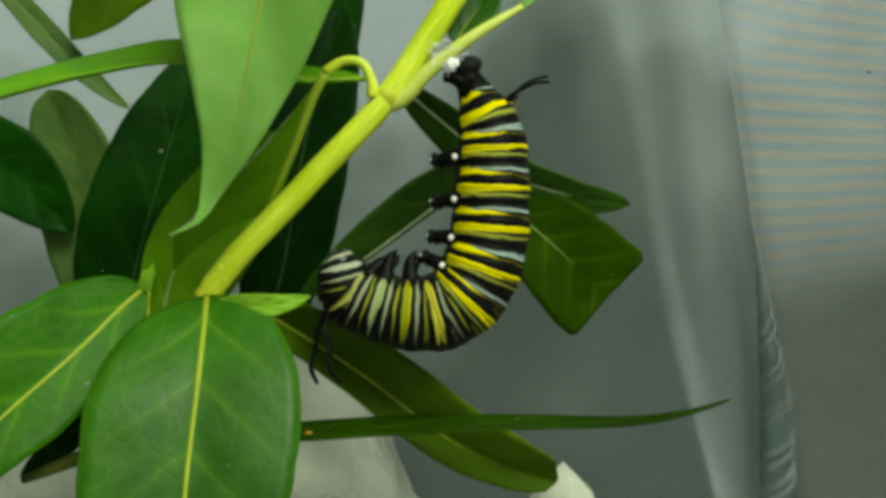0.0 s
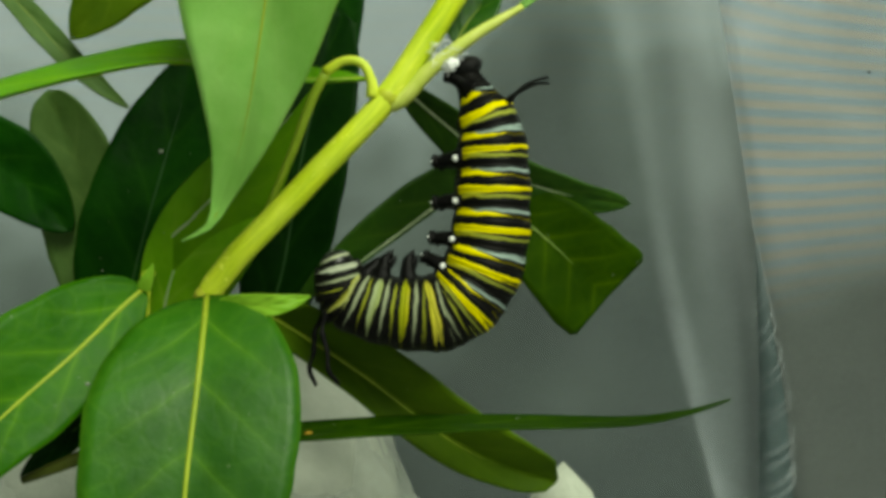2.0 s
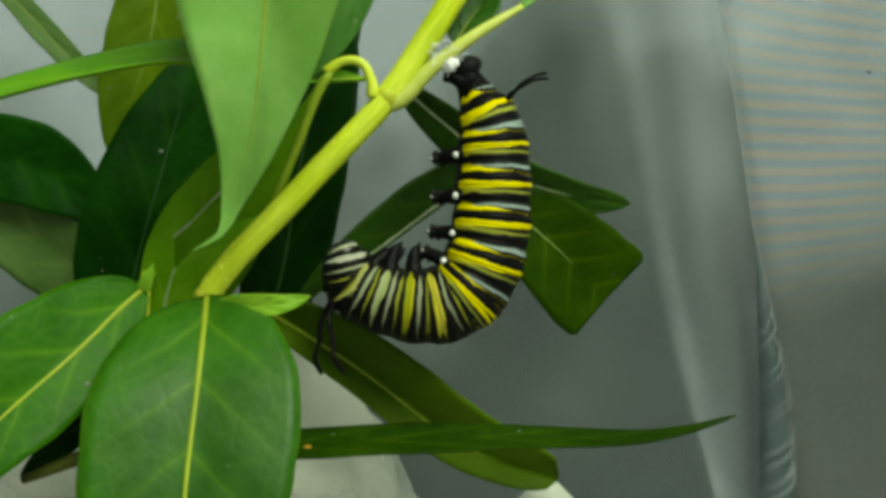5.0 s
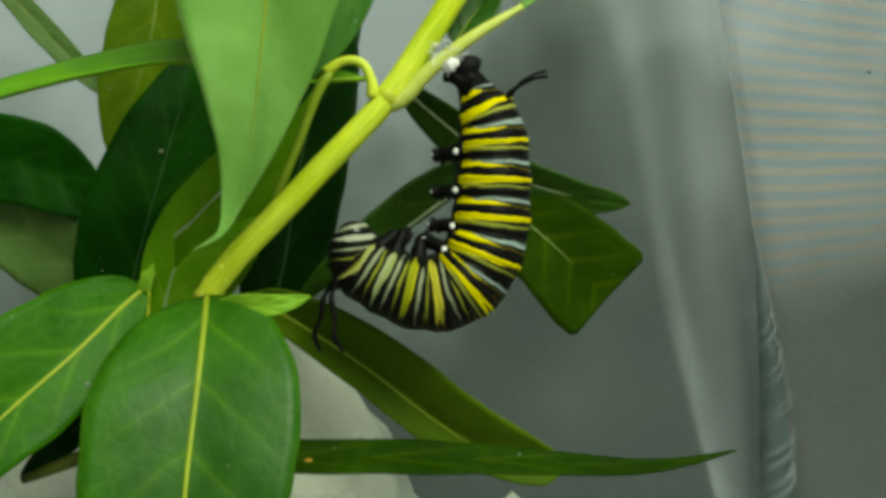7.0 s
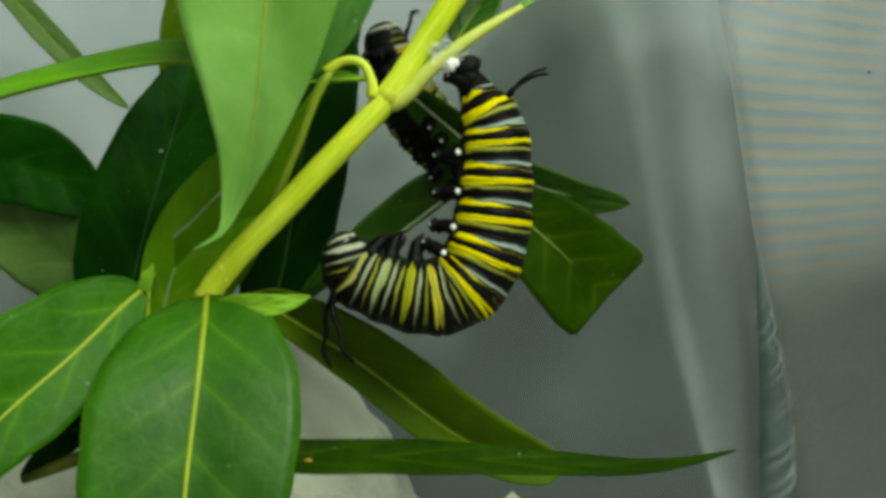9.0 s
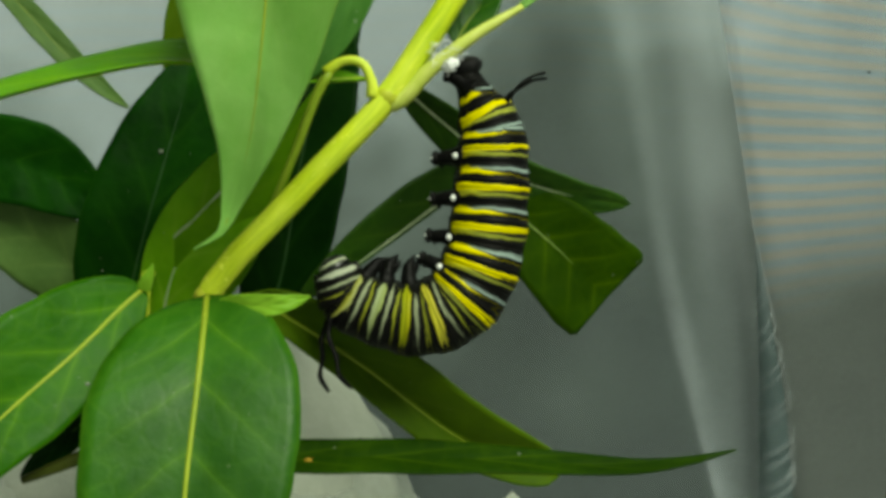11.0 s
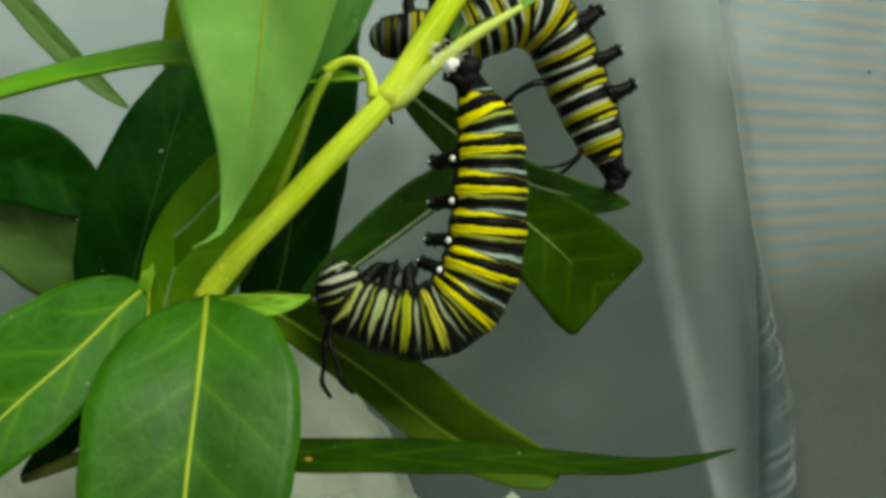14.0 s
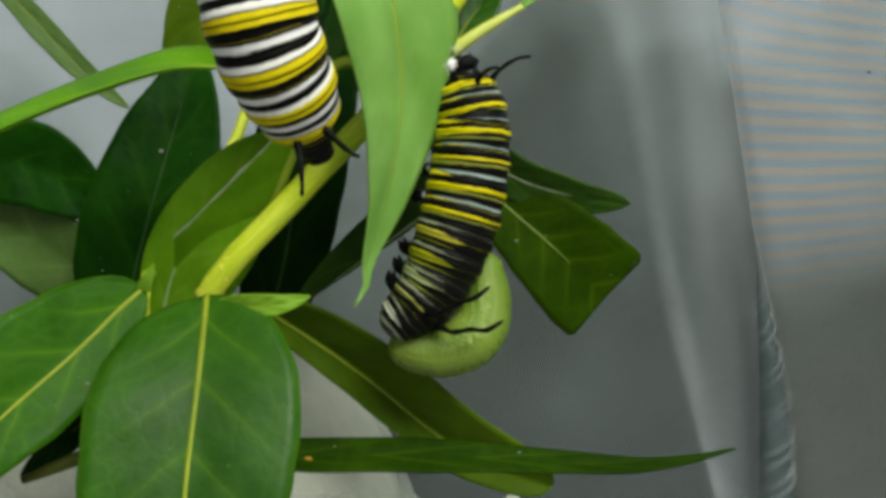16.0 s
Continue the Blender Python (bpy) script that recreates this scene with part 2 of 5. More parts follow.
def skin_material(name, yellow, cream, pale, bold=False, seed=0.0, w=1.0):
    m, nt, b = material(name)
    band, around = attribute(nt, "band"), attribute(nt, "around")
    flow = nt.nodes.new("ShaderNodeAttribute")
    flow.attribute_name = "flow"
    place = nt.nodes.new("ShaderNodeMapping")
    place.inputs["Location"].default_value = (seed, 0, 0)
    nt.links.new(flow.outputs["Vector"], place.inputs["Vector"])
    at = place.outputs[0]
    wide, close = grain(nt, 1.3, 2, 0.5, at), grain(nt, 4.5, 3, 0.6, at)
    rag = maths(nt, "ADD", maths(nt, "MULTIPLY", maths(nt, "SUBTRACT", wide, 0.5), 0.06 if bold else 0.13), maths(nt, "MULTIPLY", maths(nt, "SUBTRACT", close, 0.5), 0.055))
    p = maths(nt, "FRACT", maths(nt, "ADD", band, rag))
    black, dark = (0.0028, 0.0028, 0.0024), (0.005, 0.005, 0.004)
    a = maths(nt, "ADD", around, maths(nt, "ADD", maths(nt, "MULTIPLY", maths(nt, "SUBTRACT", grain(nt, 2.1, 2, 0.5, at), 0.5), 0.24),
                                       maths(nt, "MULTIPLY", maths(nt, "SUBTRACT", close, 0.5), 0.10)))

    def within(value, centre, half, soft=0.022):
        off = maths(nt, "ABSOLUTE", maths(nt, "SUBTRACT", value, centre))
        n = maths(nt, "ADD", maths(nt, "DIVIDE", maths(nt, "SUBTRACT", half, off), soft), 0.5)
        return maths(nt, "MINIMUM", maths(nt, "MAXIMUM", n, 0.0), 1.0)

    def rise(value, start, end):
        n = nt.nodes.new("ShaderNodeMapRange")
        n.inputs["From Min"].default_value, n.inputs["From Max"].default_value = start, end
        nt.links.new(value, n.inputs["Value"])
        return n.outputs[0]

    tint = blend(nt, maths(nt, "MULTIPLY", rise(close, 0.35, 0.7), 0.35), yellow, tuple(x * 0.62 for x in yellow))
    belly = rise(a, 0.76, 0.82)
    if bold:
        # wide yellow belt with a hair-thin split, white line, black belt, white line, yellow wedge low on the flank
        q = maths(nt, "FRACT", maths(nt, "ADD", maths(nt, "ADD", band, rag), 0.18))
        c = blend(nt, within(q, 0.20, 0.138 * w), black, tint)
        c = blend(nt, within(q, maths(nt, "ADD", 0.17, maths(nt, "MULTIPLY", a, 0.06)), 0.012), c, dark)
        c = blend(nt, within(q, 0.20 + 0.22 * w, 0.064 * w), c, cream)
        c = blend(nt, within(q, 0.765, maths(nt, "MULTIPLY", rise(a, 0.76, 0.60), 0.072 * w)), c, pale)
        c = blend(nt, within(q, 0.90, maths(nt, "MULTIPLY", rise(a, 0.46, 0.62), 0.06)), c, tint)
    else:
        # belt: yellow, split on the back by a black sliver with a pale green line below it
        low = maths(nt, "MULTIPLY", rise(p, 0.15, 0.23), rise(a, 0.80, 0.52))
        c = blend(nt, within(p, 0.142, maths(nt, "ADD", 0.132, maths(nt, "MULTIPLY", a, 0.042))), black, blend(nt, low, tint, cream))
        c = blend(nt, within(p, maths(nt, "ADD", 0.16, maths(nt, "MULTIPLY", a, 0.05)), maths(nt, "MULTIPLY", rise(a, 0.66, 0.16), 0.062)), c, dark)
        # a thin pale line on the back over a yellow wedge from the flank
        c = blend(nt, within(p, maths(nt, "SUBTRACT", 0.625, maths(nt, "MULTIPLY", a, 0.05)), maths(nt, "MULTIPLY", rise(a, 0.68, 0.40), 0.038)), c, pale)
        slope = maths(nt, "ADD", 0.655, maths(nt, "MULTIPLY", maths(nt, "SUBTRACT", 0.72, a), 0.20))
        c = blend(nt, within(p, slope, maths(nt, "MULTIPLY", rise(a, 0.30, 0.70), 0.105)), c, tint)
    c = blend(nt, belly, c, (0.010, 0.011, 0.010))
    if w < 1:
        c = blend(nt, maths(nt, "MULTIPLY", rise(band, 9.9, 10.5), 0.8), c, black)
    # the tail cap is black, with thin lines on the ring behind it
    c = blend(nt, maths(nt, "LESS_THAN", maths(nt, "ADD", band, rag), 0.62), c, black)
    if not bold:
        # over the chest one broad stripe to a segment, each of its own tone, with a faint line between
        along = maths(nt, "MULTIPLY", maths(nt, "SUBTRACT", maths(nt, "ADD", band, maths(nt, "MULTIPLY", rag, 1.3)), 6.0), 0.18)
        tone = ramp(nt, along, [(0.0, (0.46, 0.43, 0.01)), (0.19, (0.44, 0.41, 0.04)), (0.30, (0.46, 0.42, 0.01)), (0.40, (0.22, 0.25, 0.008)),
                                (0.50, (0.20, 0.25, 0.015)), (0.585, (0.28, 0.33, 0.17)), (0.68, (0.30, 0.34, 0.20)), (0.76, (0.30, 0.30, 0.015)), (0.9, (0.34, 0.37, 0.27))])
        span = maths(nt, "MULTIPLY", rise(a, 0.12, 0.46), rise(a, 0.80, 0.66))
        q = maths(nt, "FRACT", maths(nt, "ADD", maths(nt, "ADD", band, maths(nt, "MULTIPLY", rag, 1.3)), 0.38))
        fore = blend(nt, within(q, 0.5, maths(nt, "MULTIPLY", span, 0.150)), black, tone)
        fore = blend(nt, within(q, 0.84, maths(nt, "MULTIPLY", span, 0.045)), fore, (0.22, 0.24, 0.02))
        fore = blend(nt, within(q, 0.13, maths(nt, "MULTIPLY", span, 0.055)), fore, (0.24, 0.27, 0.16))
        nick = maths(nt, "FRACT", maths(nt, "MULTIPLY", maths(nt, "ADD", band, rag), 2.7))
        fore = blend(nt, maths(nt, "MULTIPLY", within(nick, 0.5, 0.24, 0.06), rise(along, 0.74, 0.77)), fore, black)
        fore = blend(nt, belly, fore, (0.010, 0.011, 0.010))
        c = blend(nt, rise(maths(nt, "ADD", band, rag), 6.35, 6.45), c, fore)
    c = blend(nt, maths(nt, "MULTIPLY", grain(nt, 9.0, 3, 0.6, at), 0.14), c, (0.02, 0.02, 0.015))
    nt.links.new(c, b.inputs["Base Color"])
    nt.links.new(ramp(nt, close, [(0.3, (0.36,) * 3), (0.7, (0.56,) * 3)]), b.inputs["Roughness"])
    b.inputs["Specular IOR Level"].default_value = 0.06
    folds_ = maths(nt, "ADD", maths(nt, "MULTIPLY", close, 1.2), maths(nt, "SINE", maths(nt, "MULTIPLY", band, 37.7)))
    bump(nt, b, folds_, 0.4, 0.00012)
    return m


SKIN = skin_material("banded_skin", (0.70, 0.62, 0.003), (0.40, 0.44, 0.06), (0.27, 0.35, 0.31))
SKIN_BRIGHT = skin_material("bright_banded_skin", (0.68, 0.57, 0.006), (0.78, 0.78, 0.72), (0.80, 0.80, 0.77), True, 3.0)
# darkened copy of the banded skin: the leaves' shade is put into its colours
SKIN_SHADED = skin_material("shaded_banded_skin", (0.40, 0.36, 0.004), (0.36, 0.40, 0.30), (0.38, 0.42, 0.34), True, 7.0, 0.68)


def head_material():
    m, nt, b = material("head_skin")
    band = attribute(nt, "band")
    rag = maths(nt, "MULTIPLY", maths(nt, "SUBTRACT", grain(nt, 700, 2), 0.5), 0.12)
    k, w, y = (0.004, 0.004, 0.004), (0.34, 0.37, 0.24), (0.42, 0.38, 0.01)
    nt.links.new(ramp(nt, maths(nt, "ADD", band, rag), [(0.05, w), (0.09, k), (0.25, k), (0.28, w), (0.31, w), (0.34, k), (0.46, k), (0.50, y), (0.56, y), (0.60, k), (0.70, k), (0.74, w), (0.78, w), (0.82, k)]), b.inputs["Base Color"])
    b.inputs["Roughness"].default_value = 0.3
    return m


HEAD = head_material()
PUPA = plain("jade_skin", (0.075, 0.165, 0.006), (0.25, 0.33, 0.045), 330, 0.36, 0.4, 0.9, 0.0006)

# ---------------------------------------------------------------- mesh helpers


def part(name, bm, mat, parent=None, label="", smooth=True):
    me = bpy.data.meshes.new(name)
    bm.to_mesh(me)
    bm.free()
    if smooth:
        me.polygons.foreach_set("use_smooth", [True] * len(me.polygons))
    me.materials.append(mat)
    ob = new(name, me)
    if parent is not None:
        ob.parent = parent
    if label:
        ob["label"] = label
    return ob


def curve_points(points, n):
    """n + 1 places, evenly spaced along a smooth curve through the points."""
    ps = [Vector(p) for p in points]
    ps = [ps[0] * 2 - ps[1]] + ps + [ps[-1] * 2 - ps[-2]]
    fine = []
    for i in range(1, len(ps) - 2):
        a, b, c, d = ps[i - 1:i + 3]
        for k in range(16):
            t = k / 16
            fine.append(0.5 * (2 * b + (c - a) * t + (2 * a - 5 * b + 4 * c - d) * t * t + (3 * b - a - 3 * c + d) * t ** 3))
    fine.append(ps[-2])
    run = [0.0]
    for a, b in zip(fine, fine[1:]):
        run.append(run[-1] + (b - a).length)
    out, j = [], 0
    for i in range(n + 1):
        want = run[-1] * i / n
        while j < len(run) - 2 and run[j + 1] < want:
            j += 1
        span = max(run[j + 1] - run[j], 1e-12)
        out.append(fine[j].lerp(fine[j + 1], min(1, (want - run[j]) / span)))
    return out


def tube(bm, points, radii, sides=10, n=None, rough=0.0, cap=True):
    n = n or max(6, 4 * (len(points) - 1))
    pts = curve_points(points, n)
    rings, side = [], None
    along_l = bm.verts.layers.float.get("along") or bm.verts.layers.float.new("along")
    turn_l = bm.verts.layers.float.get("turn") or bm.verts.layers.float.new("turn")
    run = (pts[1] - pts[0]).length
    for i, p in enumerate(pts):
        t = (pts[min(i + 1, n)] - pts[max(i - 1, 0)]).normalized()
        if side is None:
            side = t.orthogonal().normalized()
        side = (side - t * side.dot(t)).normalized()
        up = t.cross(side)
        x = i / n * (len(radii) - 1)
        k = min(int(x), len(radii) - 2)
        r = radii[k] + (radii[k + 1] - radii[k]) * (x - k)
        ring = []
        for j in range(sides):
            a = 2 * math.pi * j / sides
            rr = r * (1 + rough * noise.noise((p + side * math.cos(a) * r + up * math.sin(a) * r) * 900))
            v = bm.verts.new(p + (side * math.cos(a) + up * math.sin(a)) * rr)
            v[along_l], v[turn_l] = i * run, abs(2 * j / sides - 1)
            ring.append(v)
        rings.append(ring)
    for a, b in zip(rings, rings[1:]):
        for j in range(sides):
            bm.faces.new((a[j], a[(j + 1) % sides], b[(j + 1) % sides], b[j]))
    if cap:
        bm.faces.new(rings[0][::-1])
        bm.faces.new(rings[-1])
    return pts


def blob(bm, centre, size, turn=None, rough=0.0, freq=900, detail=2):
    made = bmesh.ops.create_icosphere(bm, subdivisions=detail, radius=1.0)["verts"]
    m = turn or Matrix.Identity(3)
    for v in made:
        q = Vector((v.co.x * size[0], v.co.y * size[1], v.co.z * size[2]))
        q *= 1 + rough * noise.noise(v.co * 2.3 + Vector(centre) * freq)
        v.co = Vector(centre) + m @ q


# ---------------------------------------------------------------- structure: the cage
def sheet(name, corner, right, up, nx, nz, mat, wave, thick=0.0006):
    """A hanging panel with soft folds."""
    bm = bmesh.new()
    grid = []
    normal = Vector(right).cross(Vector(up)).normalized()
    for j in range(nz + 1):
        row = []
        for i in range(nx + 1):
            a, b = i / nx, j / nz
            p = Vector(corner) + Vector(right) * a + Vector(up) * b
            row.append(bm.verts.new(p + normal * wave(p)))
        grid.append(row)
    for j in range(nz):
        for i in range(nx):
            bm.faces.new((grid[j][i], grid[j][i + 1], grid[j + 1][i + 1], grid[j + 1][i]))
    ob = part(name, bm, mat)
    mod = ob.modifiers.new("thickness", "SOLIDIFY")
    mod.thickness = thick
    return ob


def folds(p):
    return (0.0035 * math.sin(p.x * 70 + 3 * p.z) + 0.0025 * math.sin(p.x * 31 - p.z * 22 + 1.0)
            + 0.004 * noise.noise(p * 14))


def build_cage():
    m, nt, b = material("white_netting")
    tc = coords(nt)
    # moire stripes painted in colour, fanning out a little towards the top
    at = nt.nodes.new("ShaderNodeSeparateXYZ")
    nt.links.new(tc, at.inputs[0])
    fan = maths(nt, "MULTIPLY", maths(nt, "MULTIPLY", maths(nt, "SUBTRACT", at.outputs["X"], 0.046), maths(nt, "SUBTRACT", at.outputs["Z"], 0.131)), 11.0)
    phase = nt.nodes.new("ShaderNodeCombineXYZ")
    nt.links.new(maths(nt, "ADD", at.outputs["Z"], fan), phase.inputs["Z"])
    nt.links.new(at.outputs["X"], phase.inputs["X"])
    wave = node(nt, "ShaderNodeTexWave", Scale=105.0, Distortion=3.2, Detail=2.0)
    wave.inputs["Detail Scale"].default_value = 0.22
    wave.bands_direction = "Z"
    nt.links.new(phase.outputs[0], wave.inputs["Vector"])
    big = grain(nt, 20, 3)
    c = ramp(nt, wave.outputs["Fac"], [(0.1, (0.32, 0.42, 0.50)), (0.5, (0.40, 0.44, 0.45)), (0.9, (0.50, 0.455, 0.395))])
    # shade painted in: the net's colour darkens towards its lower part
    shade_level = maths(nt, "ADD", big, maths(nt, "MULTIPLY", maths(nt, "SUBTRACT", at.outputs["Z"], 0.113), 24.0))
    c = blend(nt, ramp(nt, shade_level, [(0.3, (1.0,) * 3), (0.8, (0,) * 3)]), c, (0.13, 0.145, 0.135))
    mottle = ramp(nt, grain(nt, 700, 3), [(0.3, (0.93,) * 3), (0.7, (1.07,) * 3)])
    c = blend(nt, 1.0, c, mottle, "MULTIPLY")
    nt.links.new(c, b.inputs["Base Color"])
    b.inputs["Roughness"].default_value = 0.9
    b.inputs["Specular IOR Level"].default_value = 0.1
    weave = node(nt, "ShaderNodeTexWave", Scale=900.0)
    weave.bands_direction = "DIAGONAL"
    nt.links.new(tc, weave.inputs["Vector"])
    bump(nt, b, weave.outputs["Fac"], 0.3, 0.0002)
    net = m

    tree = FABRIC.node_tree
    skin = tree.nodes["Principled BSDF"].inputs["Base Color"]
    streaks = node(tree, "ShaderNodeTexWave", Scale=120.0, Distortion=9.0, Detail=2.0)
    streaks.inputs["Detail Scale"].default_value = 0.2
    streaks.bands_direction = "Z"
    tree.links.new(coords(tree), streaks.inputs["Vector"])
    # the moire stripes tinted onto the upper fabric too
    tinge = ramp(tree, streaks.outputs["Fac"], [(0.2, (0.80, 0.99, 1.16)), (0.8, (1.18, 1.02, 0.88))])
    level = tree.nodes.new("ShaderNodeSeparateXYZ")
    tree.links.new(coords(tree), level.inputs[0])
    high = maths(tree, "ADD", maths(tree, "MULTIPLY", maths(tree, "SUBTRACT", level.outputs["Z"], 0.135), 22.0), maths(tree, "SUBTRACT", grain(tree, 60, 3), 0.5))
    amount = ramp(tree, high, [(0.1, (0.0,) * 3), (0.7, (0.9,) * 3)])
    tree.links.new(blend(tree, amount, skin.links[0].from_socket, blend(tree, 1.0, skin.links[0].from_socket, tinge, "MULTIPLY")), skin)
    # the weave lets part of the view through
    for mat in (net, FABRIC):
        tree = mat.node_tree
        gap = node(tree, "ShaderNodeBsdfTransparent")
        mix = tree.nodes.new("ShaderNodeMixShader")
        tree.links.new(ramp(tree, grain(tree, 24, 3), [(0.3, (0.60,) * 3), (0.7, (0.74,) * 3)]), mix.inputs[0])
        tree.links.new(tree.nodes["Principled BSDF"].outputs[0], mix.inputs[1])
        tree.links.new(gap.outputs[0], mix.inputs[2])
        tree.links.new(mix.outputs[0], tree.nodes["Material Output"].inputs["Surface"])
    # the dim room far behind the cage
    far, nt, b = material("room_beyond")
    sep = nt.nodes.new("ShaderNodeSeparateXYZ")
    nt.links.new(coords(nt), sep.inputs[0])
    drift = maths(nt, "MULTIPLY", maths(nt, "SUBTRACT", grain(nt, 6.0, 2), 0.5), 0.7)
    # light falloff painted in: brighter upward and to the left, darker low right
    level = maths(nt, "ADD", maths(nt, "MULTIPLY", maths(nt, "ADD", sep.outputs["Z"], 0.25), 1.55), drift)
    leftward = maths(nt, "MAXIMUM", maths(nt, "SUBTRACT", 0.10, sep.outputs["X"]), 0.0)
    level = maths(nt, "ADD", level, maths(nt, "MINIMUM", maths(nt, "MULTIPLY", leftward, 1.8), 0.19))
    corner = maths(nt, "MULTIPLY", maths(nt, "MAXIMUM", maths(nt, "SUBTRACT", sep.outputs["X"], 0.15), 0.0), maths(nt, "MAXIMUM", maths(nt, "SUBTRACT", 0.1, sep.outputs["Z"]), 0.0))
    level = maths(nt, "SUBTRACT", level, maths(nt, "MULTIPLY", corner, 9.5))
    # one pale and two dark soft patches painted far behind, quite out of focus
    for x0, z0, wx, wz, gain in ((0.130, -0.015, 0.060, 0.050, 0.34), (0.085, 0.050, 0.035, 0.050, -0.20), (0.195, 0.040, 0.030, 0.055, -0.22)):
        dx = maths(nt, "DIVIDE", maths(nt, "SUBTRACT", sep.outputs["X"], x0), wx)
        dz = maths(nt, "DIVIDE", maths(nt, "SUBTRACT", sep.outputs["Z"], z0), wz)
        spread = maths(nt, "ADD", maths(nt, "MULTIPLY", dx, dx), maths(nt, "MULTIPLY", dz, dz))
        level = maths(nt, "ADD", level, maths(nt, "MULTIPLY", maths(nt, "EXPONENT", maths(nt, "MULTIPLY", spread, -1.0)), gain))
    # a dark slanting band painted far back, quite out of focus
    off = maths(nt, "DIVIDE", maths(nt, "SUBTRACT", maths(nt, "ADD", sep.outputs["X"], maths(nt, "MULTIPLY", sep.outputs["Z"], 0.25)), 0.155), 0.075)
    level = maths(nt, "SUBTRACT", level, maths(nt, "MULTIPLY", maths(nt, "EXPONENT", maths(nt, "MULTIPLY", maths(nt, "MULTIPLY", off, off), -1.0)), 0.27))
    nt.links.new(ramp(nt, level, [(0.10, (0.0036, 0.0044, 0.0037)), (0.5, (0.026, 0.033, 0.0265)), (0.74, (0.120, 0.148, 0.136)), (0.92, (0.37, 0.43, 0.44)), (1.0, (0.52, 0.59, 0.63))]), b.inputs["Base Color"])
    b.inputs["Roughness"].default_value = 1.0
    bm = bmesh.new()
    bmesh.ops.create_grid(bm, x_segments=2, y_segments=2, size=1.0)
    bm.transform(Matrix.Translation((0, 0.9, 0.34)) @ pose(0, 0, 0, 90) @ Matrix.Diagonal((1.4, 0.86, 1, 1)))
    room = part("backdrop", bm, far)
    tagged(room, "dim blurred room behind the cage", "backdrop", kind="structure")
    wood, nt, b = material("dark_table")
    mapping = nt.nodes.new("ShaderNodeMapping")
    mapping.inputs["Scale"].default_value = (1, 14, 1)
    nt.links.new(coords(nt), mapping.inputs["Vector"])
    fibre = grain(nt, 9, 6, 0.6, mapping.outputs[0])
    nt.links.new(ramp(nt, fibre, [(0.3, (0.010, 0.009, 0.008)), (0.7, (0.026, 0.024, 0.021))]), b.inputs["Base Color"])
    b.inputs["Roughness"].default_value = 0.6
    b.inputs["Specular IOR Level"].default_value = 0.2
    bm = bmesh.new()
    bmesh.ops.create_cube(bm, size=1.0)
    bm.transform(Matrix.Translation((0, -0.42, -0.024)) @ Matrix.Diagonal((2.8, 1.4, 0.04, 1)))
    bmesh.ops.bevel(bm, geom=bm.edges[:], offset=0.004, segments=2, affect="EDGES")
    tagged(part("ground", bm, wood, smooth=False), "dark wooden table top under the cage", "table top", kind="structure")
    back = sheet("wall_back", (-0.22, 0.078, 0.0), (0.30, 0, 0), (0, 0, 0.36), 90, 70, FABRIC, folds)
    tagged(back, "pale grey fabric back wall with soft folds", "wall", kind="structure")
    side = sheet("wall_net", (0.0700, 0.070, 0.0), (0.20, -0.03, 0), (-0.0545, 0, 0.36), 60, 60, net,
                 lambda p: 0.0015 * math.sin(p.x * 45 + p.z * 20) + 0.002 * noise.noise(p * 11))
    tagged(side, "fine pale netting wall of the cage with faint moire stripes, painted darker below", "wall", kind="structure")
    bm = bmesh.new()
    blob(bm, spot(1538, 128, 62), (4.5 * K, 4 * K, 5 * K), rough=0.3)
    part("speck", bm, MATT, side, "tiny dark speck caught on the netting")
    left = sheet("wall_left", (-0.22, -0.02, 0.0), (0.0, 0.095, 0), (0, 0, 0.36), 30, 40, FABRIC, folds)
    tagged(left, "pale grey fabric side wall", "wall", kind="structure")
    bm = bmesh.new()
    bmesh.ops.create_grid(bm, x_segments=50, y_segments=40, size=1.0)
    bm.transform(Matrix.Translation((0.02, -0.06, 0)) @ Matrix.Diagonal((0.245, 0.15, 1, 1)))
    for v in bm.verts:
        v.co.z = 0.0012 * noise.noise(v.co * 30)
    floor = part("floor", bm, FLOOR)
    tagged(floor, "pale grey cage floor", "floor", kind="structure")


